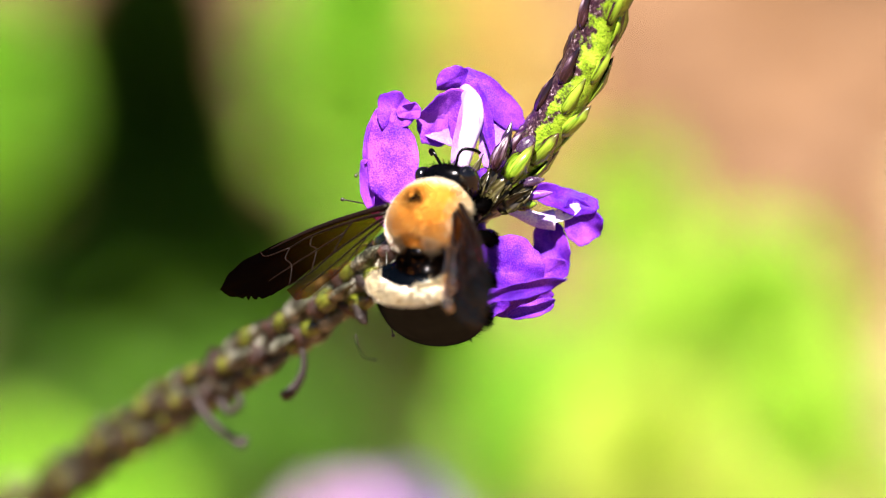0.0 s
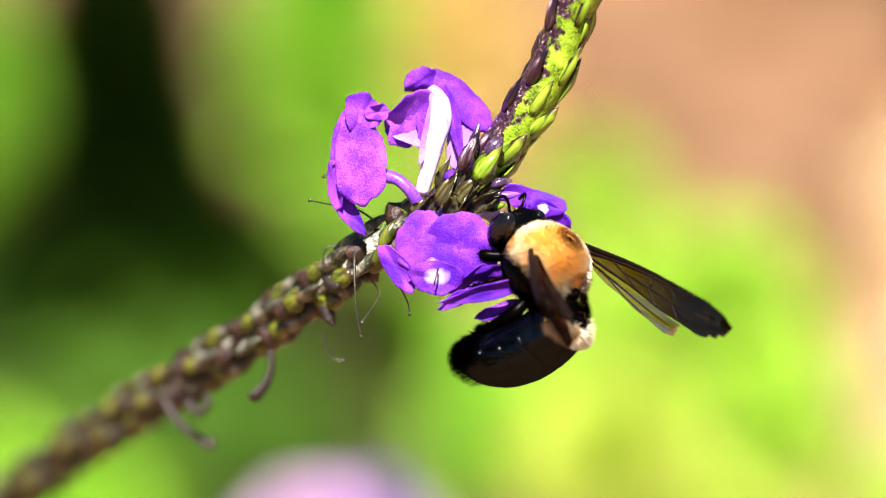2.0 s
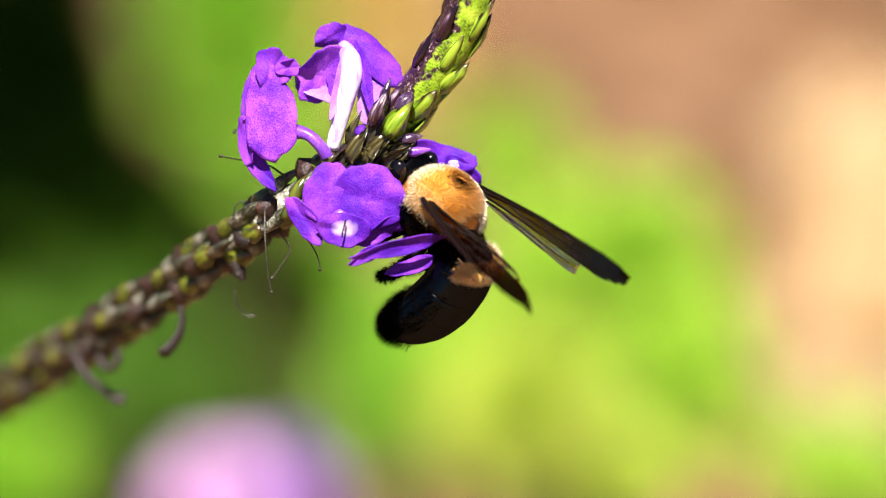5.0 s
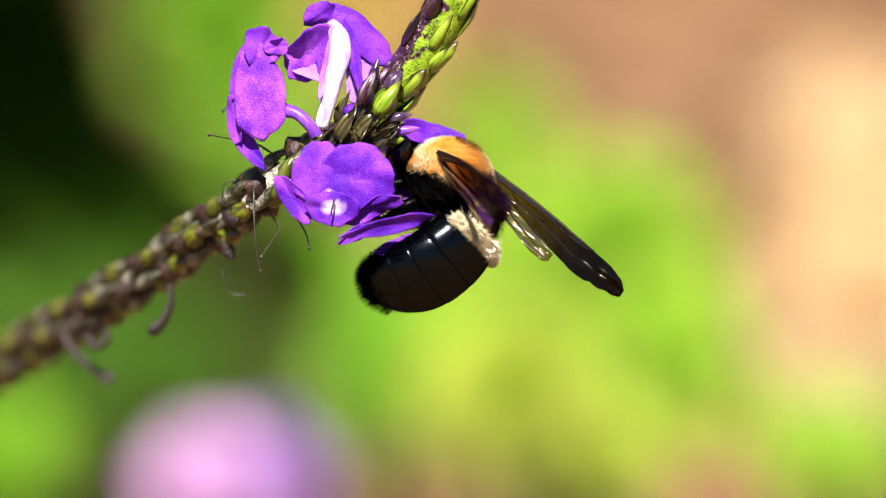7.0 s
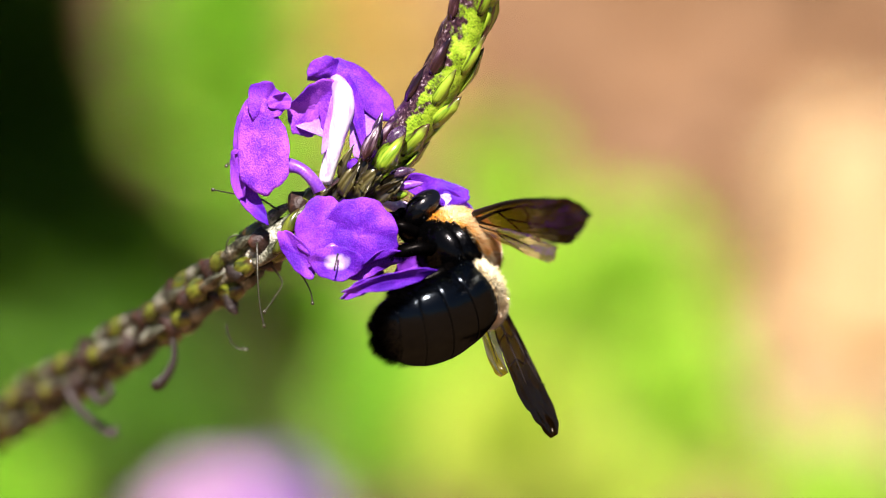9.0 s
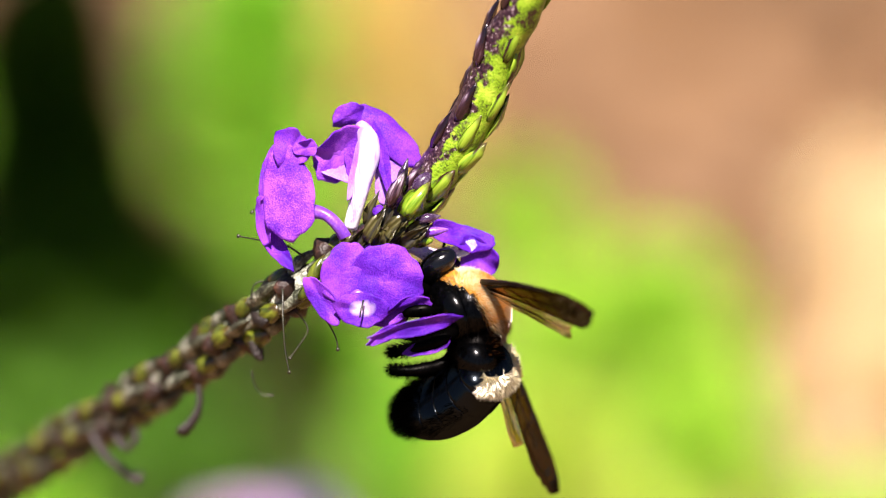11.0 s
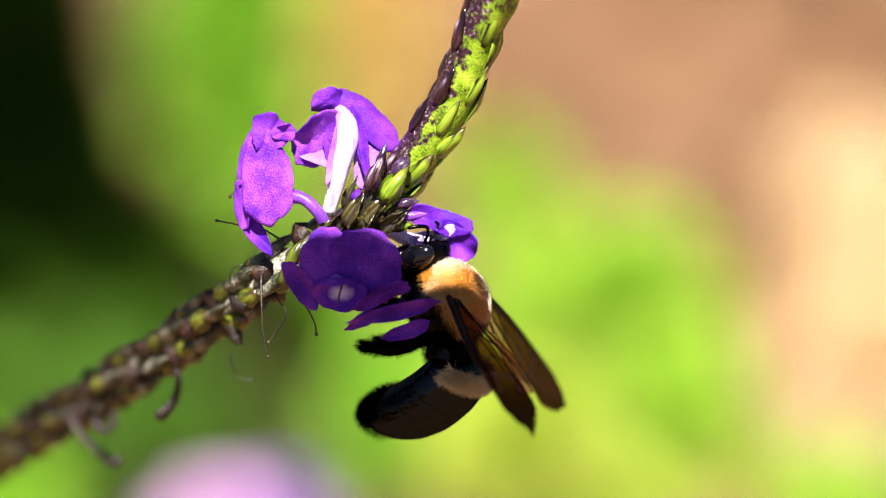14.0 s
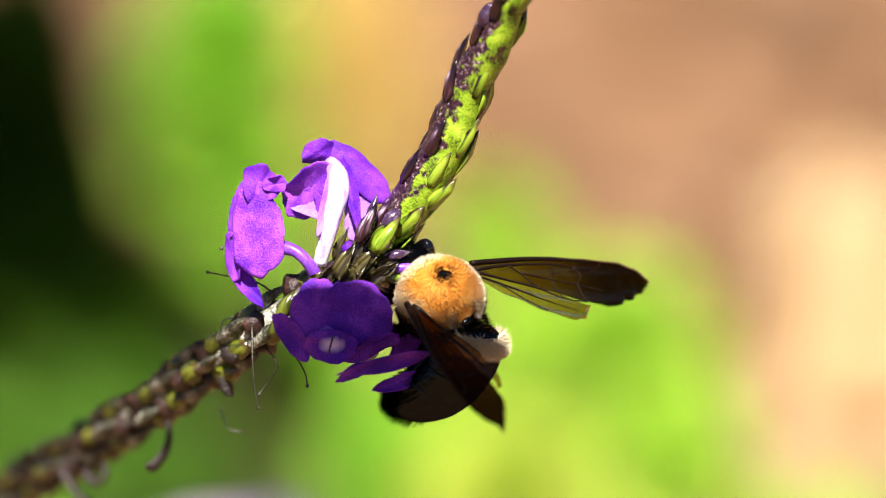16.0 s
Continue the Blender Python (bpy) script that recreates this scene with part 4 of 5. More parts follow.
def forewing(side, bee):
    """side: +1 the right wing, -1 the left. Span along x, leading edge at +y; the wing's parts share its space."""
    def edge(stops, at):
        """A smooth edge through a few (share of the span, mm) stops."""
        for (s0, y0), (s1, y1) in zip(stops, stops[1:]):
            if at <= s1:
                w = (at - s0) / (s1 - s0)
                return (y0 + (y1 - y0) * (w * w * (3 - 2 * w) * 0.5 + w * 0.5)) * MM
        return stops[-1][1] * MM

    def sheet(L, fore, aft, lift, seed, rag):
        rnd = random.Random(seed)
        bm = bmesh.new()
        S, C = 64, 12
        rows = []
        nick = 0.0
        for i in range(S + 1):
            s = i / S
            le, te = edge(fore, s), edge(aft, s)
            if s > 0.66:
                # worn, torn outer margin
                nick = rnd.uniform(0.1, 1.0) if rnd.random() < 0.45 else nick * 0.8
                te += (le - te) * rag * nick * min(1, (s - 0.66) * 5)
            rows.append([bm.verts.new((side * s * L, le + (te - le) * c / C,
                                       lift + 0.00009 * math.sin(11 * c / C + 5 * s) * min(1, 4 * s) + 0.0009 * s * s * (0.4 - c / C))) for c in range(C + 1)])
        for r, q in zip(rows, rows[1:]):
            for c in range(C):
                bm.faces.new((r[c], q[c], q[c + 1], r[c + 1]))
        return bm

    L = 20.6 * MM
    fore = ((0, 0.5), (0.3, 0.85), (0.6, 0.7), (0.84, 0.1), (0.94, -0.8), (1.0, -2.2))
    aft = ((0, -0.5), (0.2, -1.5), (0.4, -2.8), (0.6, -4.1), (0.76, -4.8), (0.88, -4.3), (0.96, -3.3), (1.0, -2.5))

    def lead(s):
        return edge(fore, s)

    w = part("forewing", sheet(L, fore, aft, 0, 3 if side > 0 else 8, 0.17), MEMBRANE, bee, "smoky brown veined wing with a worn margin")
    fore2 = ((0, -0.45), (0.32, -1.45), (0.65, -2.7), (1.0, -4.6))
    aft2 = ((0, -0.9), (0.3, -3.2), (0.6, -5.0), (0.85, -6.0), (0.96, -5.8), (1.0, -5.0))
    part("hindwing", sheet(12.9 * MM, fore2, aft2, -0.00025, 5, 0.06), MEMBRANE_CLEAR, w, "shorter clear brown hind wing")

    def vein(pts, r):
        bm = bmesh.new()
        line = spline([Vector((side * x * 1.075 * MM, y * MM, z * MM)) for x, y, z in pts], 5)
        sweep(bm, line, [q * MM for q in fitted(line, r)], 5)
        part("vein", bm, VEIN, w)

    ld = [(s, lead(s) / MM) for s in (0, 0.15, 0.35, 0.55, 0.75)]
    vein([(s * 17.8, y, 0.03) for s, y in ld], (0.34, 0.30, 0.26, 0.22, 0.10))
    vein([(0.3, -0.2, 0.05), (4, 0.15, 0.1), (8.5, 0.1, 0.18), (11, -0.4, 0.25)], (0.24, 0.16, 0.12, 0.08))
    vein([(0.3, -0.5, 0.05), (3, -1.4, 0.1), (6.5, -2.6, 0.2), (9, -3.8, 0.25), (11.5, -4.4, 0.3)], (0.2, 0.13, 0.1, 0.08, 0.05))
    vein([(4, 0.15, 0.1), (5.2, -1.0, 0.15), (6.5, -2.6, 0.2)], (0.1, 0.09, 0.08))
    vein([(5.0, -0.8, 0.15), (8.0, -1.6, 0.22), (11.0, -2.4, 0.3), (13.6, -3.2, 0.4)], (0.1, 0.09, 0.08, 0.05))
    vein([(8.4, 0.1, 0.18), (8.8, -0.9, 0.2), (8.2, -1.6, 0.2), (9, -3.8, 0.25)], (0.08, 0.08, 0.08, 0.07))
    vein([(11.0, -0.4, 0.25), (11.6, -1.4, 0.3), (11.0, -2.4, 0.3), (11.5, -4.4, 0.3)], (0.08, 0.08, 0.08, 0.06))
    vein([(11, -0.4, 0.25), (13.6, -0.5, 0.4), (14.2, 0.2, 0.4)], (0.09, 0.07, 0.05))
    vein([(0.5, -0.8, -0.2), (4, -2.3, -0.2), (7.5, -3.9, -0.2), (10.6, -5.1, -0.2)], (0.13, 0.1, 0.07, 0.05))
    vein([(2.6, -1.7, -0.2), (5.0, -3.6, -0.2), (7.2, -4.9, -0.2)], (0.08, 0.06, 0.05))
    return w


def leg(bee, name, side, pts, radii, hairy, seed):
    line = spline([Vector((side * x * MM, y * MM, z * MM)) for x, y, z in pts], 5)
    bm = bmesh.new()
    sweep(bm, line, [r * MM for r in fitted(line, radii)], 8)
    ob = part(name, bm, LIMB, bee, "black hairy leg")
    rnd = random.Random(seed)
    rr = fitted(line, radii)
    roots = []
    for _ in range(hairy):
        i = rnd.randrange(4, len(line) - 1)
        d = Vector((rnd.gauss(0, 1), rnd.gauss(0, 1), rnd.gauss(0, 1))).normalized()
        roots.append((line[i].lerp(line[i + 1], rnd.random()) + d * rr[i] * 0.6 * MM, d + (line[i + 1] - line[i]).normalized() * 0.8))
    hang("leg_hair", hair_mesh("leg_hair", roots, 0.9 * MM, 0.03 * MM, rnd), FUZZ_BLACK, ob, smooth=False)
    return ob


def build_bee():
    rnd = random.Random(21)
    bee = new("carpenter_bee")
    tagged(bee, "large carpenter bee with golden furry thorax and shiny black abdomen", "bee")

    bm = bmesh.new()
    for v in ball(bm, (0, 0, 0), THORAX * 0.95, seg=40, rings=28):
        d = v.co.normalized()
        pit = math.exp(-((v.co.x / MM) ** 2 + (v.co.y / MM - 0.3) ** 2) / 0.8) if v.co.z > 0 else 0
        v.co -= d * 0.3 * MM * pit
        if v.co.y < -2.6 * MM and v.co.z > 0.5 * MM:
            v.co -= d * 0.25 * MM
    for f in bm.faces:
        c = f.calc_center_median() / MM
        f.material_index = 1 if c.z < 0.3 - 0.45 * max(0.0, c.y) and c.y < 3.4 else 2 if c.z > 0 and c.x ** 2 + (c.y - 0.3) ** 2 < 0.8 else 0
    thorax = part("thorax", bm, SKIN_GOLD, bee, "golden furry thorax with a bare dark spot")
    thorax.data.materials.append(BLACK)
    thorax.data.materials.append(LIMB)
    bm = bmesh.new()
    for v in ball(bm, (0, 0.3 * MM, 3.38 * MM), (0.6 * MM, 0.7 * MM, 0.2 * MM), seg=18, rings=10):
        v.co.z -= 0.15 * MM * math.exp(-((v.co.x / MM) ** 2 + (v.co.y / MM - 0.3) ** 2) / 0.5)
    part("bare_spot", bm, LIMB, thorax, "bare shiny dark spot")
    bm = bmesh.new()
    ball(bm, (0, -4.1 * MM, 0.3 * MM), (1.0 * MM, 0.55 * MM, 0.9 * MM), seg=20, rings=12)
    ball(bm, (0, -5.0 * MM, -2.2 * MM), (2.5 * MM, 2.5 * MM, 2.2 * MM), seg=20, rings=12)
    part("waist", bm, BLACK, thorax, "black shiny waist plate")
    bm = bmesh.new()
    ball(bm, (0, 0.3 * MM, -1.5 * MM), (4.3 * MM, 4.1 * MM, 2.6 * MM), seg=28, rings=16)
    part("breast", bm, BLACK, thorax, "black underside")

    gold, pale, dark, brown = [], [], [], []
    for _ in range(76000):
        d = Vector((rnd.gauss(0, 1), rnd.gauss(0, 1), rnd.gauss(0, 1))).normalized()
        p = on_thorax(d) * 0.94
        x, y, z = p / MM
        if z > 0 and (x / 1.15) ** 2 + (y - 0.4) ** 2 < rnd.uniform(0.1, 1.0):
            continue
        if abs(x) < rnd.uniform(0.8, 1.5) and y < -3.4 and z > -0.6:
            continue
        way = Vector((d.x, d.y - 0.55, d.z))
        if z < rnd.uniform(-0.1, 1.1) - 0.45 * max(0.0, y) and y < rnd.uniform(2.5, 4.5):
            if rnd.random() < 0.22:
                dark.append((p, way))
            elif z > 0 and rnd.random() < 0.3:
                brown.append((p, way))
        elif (y > rnd.uniform(2.0, 3.7) and z > 0.5 and rnd.random() < 0.8) or (abs(x) > rnd.uniform(2.9, 3.8) and rnd.random() < 0.6) or (y < rnd.uniform(-3.9, -2.9) and abs(x) > rnd.uniform(0.6, 2.0)):
            pale.append((p, way))
        elif y < rnd.uniform(-4.1, -2.9) or (z > 0 and x * x + (y - 0.4) ** 2 < rnd.uniform(0.4, 2.6) and rnd.random() < 0.6):
            brown.append((p, way))
        else:
            gold.append((p, way))
    for _ in range(2600):
        th, y = rnd.uniform(0.2, 2.94), rnd.uniform(-6.2, -3.8)
        if abs(th - 1.57) < 0.35 and y > -5.0:
            continue
        d = Vector((math.cos(th), 0, math.sin(th)))
        (brown if rnd.random() < 0.06 else dark).append((Vector((d.x * (2.6 + 0.1 * (y + 3.8)), y, d.z * 1.9 - 1.0 + 0.4 * (y + 3.8))) * MM, d + Vector((0, -0.6, 0))))
    for _ in range(1500):
        d = Vector((rnd.gauss(0, 1), rnd.gauss(0, 1), rnd.gauss(0, 1))).normalized()
        dark.append((Vector((d.x * 2.4, d.y * 2.4 - 5.0, d.z * 2.1 - 2.2)) * MM, d + Vector((0, -0.5, 0))))
    for name, roots, mat, L in (("gold_fur", gold, FUZZ_GOLD, 0.46), ("pale_fur", pale, FUZZ_PALE, 0.62), ("dark_fur", dark, FUZZ_BLACK, 0.8), ("brown_fur", brown, FUZZ_BROWN, 0.8)):
        hang(name, hair_mesh(name, roots, L * MM, 0.015 * MM, rnd, 0.2), mat, thorax, smooth=False)

    # head
    bm = bmesh.new()
    for v in ball(bm, (0, 5.3 * MM, -0.9 * MM), (3.25 * MM, 1.9 * MM, 2.75 * MM), seg=28, rings=20):
        if v.co.y > 6.3 * MM:
            v.co.y = 6.3 * MM + (v.co.y - 6.3 * MM) * 0.5
    ball(bm, (0, 6.4 * MM, -2.4 * MM), (1.9 * MM, 0.9 * MM, 1.0 * MM), seg=16, rings=10)
    head = part("head", bm, BLACK, bee, "black head with large eyes")
    for sd in (-1, 1):
        bm = bmesh.new()
        ball(bm, (sd * 2.35 * MM, 5.45 * MM, -0.6 * MM), (1.05 * MM, 1.3 * MM, 2.15 * MM), Matrix.Rotation(sd * radians(10), 4, "Y"), 24, 16)
        part("eye", bm, EYE, head, "glossy black compound eye")
        bm = bmesh.new()
        pts = [(0.8, 6.6, 0.3), (1.3, 7.3, 1.2), (1.8, 7.9, 1.5), (2.5, 8.3, 0.9), (2.9, 8.5, 0.0)]
        line = spline([Vector((sd * x * MM, y * MM, z * MM)) for x, y, z in pts], 4)
        sweep(bm, line, [r * MM for r in fitted(line, (0.17, 0.16, 0.19, 0.21, 0.17))], 7)
        part("antenna", bm, BLACK, head)
        bm = bmesh.new()
        line = spline([Vector((sd * x * MM, y * MM, z * MM)) for x, y, z in ((1.5, 6.3, -2.9), (1.2, 7.0, -3.9), (0.3, 7.3, -4.5))], 4)
        sweep(bm, line, [r * MM for r in fitted(line, (0.55, 0.45, 0.12))], 8)
        part("mandible", bm, BLACK, head)
    roots = []
    for _ in range(500):
        d = Vector((rnd.gauss(0, 1), rnd.gauss(0, 1), rnd.gauss(0, 1))).normalized()
        if abs(d.x) < 0.7:
            roots.append((Vector((d.x * 3.2, 5.3 + d.y * 1.85, -0.9 + d.z * 2.7)) * MM, d))
    hang("head_hair", hair_mesh("head_hair", roots, 0.7 * MM, 0.03 * MM, rnd), FUZZ_BLACK, head, smooth=False)

    # abdomen: overlapping plates along a line that curls under
    def plate(s0, s1, swell):
        bm = bmesh.new()
        rows = []
        for i in range(9):
            s = s0 + (s1 - s0) * i / 8
            rows.append(ring(bm, s, swell * (1 - 0.012 * (1 - i / 8) ** 2) if i else 0.985))
        rows.append(ring(bm, s1 + 0.004, swell - 0.010))
        for r, q in zip(rows, rows[1:]):
            for k in range(32):
                bm.faces.new((r[k], r[(k + 1) % 32], q[(k + 1) % 32], q[k]))
        bm.faces.new(rows[0][::-1])
        bm.faces.new(rows[-1])
        bmesh.ops.recalc_face_normals(bm, faces=bm.faces)
        return bm

    def centre(s):
        a, bow, run = radians(66) * (s - 0.5), radians(66), 13.4
        return Vector((0, -run / bow * (math.sin(a) + math.sin(bow / 2)), run / bow * (math.cos(a) - math.cos(bow / 2)))) * MM, a

    def girth(s):
        return (5.35 * (math.sin(math.pi * min(1, 0.24 + 0.40 * s)) ** 0.7) * (1 if s < 0.45 else max(0.002, 1 - ((s - 0.45) / 0.553) ** 2.6) ** 0.5)) * MM

    def dome(s):
        return math.sqrt(max(0.004, 1 - ((0.13 - s) / 0.13) ** 2)) if s < 0.13 else 1.0

    def rim(s, k, f=1.0):
        c, a = centre(s)
        th = math.tau * k / 32
        z = math.sin(th) * (0.74 if math.sin(th) > 0 else 0.60) * (1 - 0.16 * s)
        f *= dome(s)
        return c + Matrix.Rotation(a, 3, "X") @ Vector((math.cos(th) * girth(s) * f, 0, z * girth(s) * f))

    def ring(bm, s, f):
        return [bm.verts.new(rim(s, k, f)) for k in range(32)]

    cuts = (0.0, 0.16, 0.34, 0.52, 0.69, 0.84, 1.0)
    abdomen = part("abdomen", plate(cuts[0], cuts[1], 1.0), TERGITE, bee, "shiny black plated abdomen")
    abdomen.data.materials.append(SKIN_PALE)
    for f in abdomen.data.polygons:
        if f.center.z > 0.0014 and -0.0017 < f.center.y < -0.0006:
            f.material_index = 1
    for a, b in zip(cuts[1:], cuts[2:]):
        part("abdomen_plate", plate(a, b, 1.002), TERGITE, abdomen)
    bm = bmesh.new()
    ball(bm, (0, -1.4 * MM, -1.5 * MM), (2.1 * MM, 2.6 * MM, 1.9 * MM), seg=20, rings=12)
    joint = part("waist_joint", bm, LIMB, abdomen, "black joint behind the waist")
    tuft = []
    for _ in range(1400):
        d = Vector((rnd.gauss(0, 1), rnd.gauss(0, 1), rnd.gauss(0, 1))).normalized()
        tuft.append((Vector((d.x * 2.05, d.y * 2.5 - 1.4, d.z * 1.85 - 1.5)) * MM, d))
    hang("joint_hair", hair_mesh("joint_hair", tuft, 0.8 * MM, 0.022 * MM, rnd), FUZZ_BLACK, joint, smooth=False)
    roots, fringe = [], []
    for _ in range(9000):
        s, k = rnd.uniform(0.03, 0.135), rnd.uniform(1.0, 15.0)
        if s < 0.05 or (abs(k - 8) < rnd.uniform(1.0, 3.2) and s < rnd.uniform(0.05, 0.10)):
            continue
        p = rim(s, k, 0.99)
        n = (p - centre(s)[0]).normalized()
        roots.append((p, n + Vector((0, -0.7 + 9 * max(0, 0.1 - s), 0))))
    hang("pale_fur", hair_mesh("pale_fur", roots, 1.05 * MM, 0.035 * MM, rnd, 0.42), FUZZ_PALE, abdomen, "pale yellow fur band", False)
    for _ in range(19000):
        s, k = rnd.uniform(0.3, 1.0), rnd.uniform(0, 32)
        side = min(abs(k - 16), k, 32 - k) < 1.6
        if not (s > rnd.uniform(0.66, 0.9) + (0.16 if 1 < k < 15 else 0) or (side and rnd.random() < 0.2)):
            continue
        p = rim(s, k, 0.99)
        n = (p - centre(s)[0]).normalized()
        fringe.append((p, n + Vector((0, -2.2 * s, -0.4))))
    hang("black_fur", hair_mesh("black_fur", fringe, 1.25 * MM, 0.024 * MM, rnd, 0.28), FUZZ_BLACK, abdomen, "black bristle fringe", False)

    # legs reach forwards and under, to hold on
    for sd in (-1, 1):
        leg(bee, "foreleg", sd, [(1.6, 3.6, -2.8), (2.4, 4.6, -3.8), (2.2, 5.4, -4.4), (1.8, 6.0, -5.0), (1.5, 6.3, -5.4)], (0.55, 0.62, 0.55, 0.28, 0.16), 700, 31)
        leg(bee, "midleg", sd, [(2.4, 0.6, -3.2), (3.3, 1.2, -4.4), (3.2, 1.9, -5.8), (2.6, 2.8, -7.0), (2.2, 3.4, -7.6)], (0.6, 0.72, 0.65, 0.34, 0.16), 900, 32)
        leg(bee, "hindleg", sd, [(2.4, -2.0, -3.0), (3.4, -2.4, -4.4), (3.2, -2.0, -6.6), (2.7, -1.2, -8.6), (2.3, -0.6, -9.6)], (0.6, 0.75, 0.8, 0.5, 0.18), 1900, 33)
    wings = {"left": forewing(-1, bee), "right": forewing(1, bee)}
    return bee, abdomen, wings


WAIST = Vector((0, -7.4, -2.0)) * MM
HINGE = {"left": Vector((-4.05, 0.2, 1.95)) * MM, "right": Vector((4.05, 0.2, 1.95)) * MM}


def hold(place, ahead, back):
    """A pose of the bee: place in view space (mm), the ways of its head and of its back."""
    y = Vector(ahead).normalized()
    z = Vector(back)
    z = (z - y * z.dot(y)).normalized()
    return VIEW @ Matrix.Translation(Vector(place) * MM) @ Matrix((y.cross(z), y, z)).transposed().to_4x4()


def bend(tail, base=None, back=None):
    """The abdomen's pose on the bee: the way of its tail, the place of its base (mm) and the way of its upper side, in the bee's space."""
    y = -Vector(tail).normalized()
    z = Vector(back or (0, -0.6, 1))
    z = (z - y * z.dot(y)).normalized()
    return Matrix.Translation(Vector(base) * MM if base else WAIST) @ Matrix((y.cross(z), y, z)).transposed().to_4x4()


def spread(name, tip, trail=None):
    """A wing's pose on the bee: the way of its tip, and of its trailing edge."""
    side = 1 if name == "right" else -1
    x = Vector(tip).normalized()
    c = Vector(trail or (-side * 0.55, -0.8, -0.15))
    y = -(c - x * c.dot(x)).normalized()
    x = x * side
    return Matrix.Translation(HINGE[name]) @ Matrix((x, y, x.cross(y))).transposed().to_4x4()


# ---- building ----
build_ground()
build_far_plants()
plant_spike, front_flower = build_plant()
bough = build_bough()
bee_thing, bee_abdomen, bee_wings = build_bee()


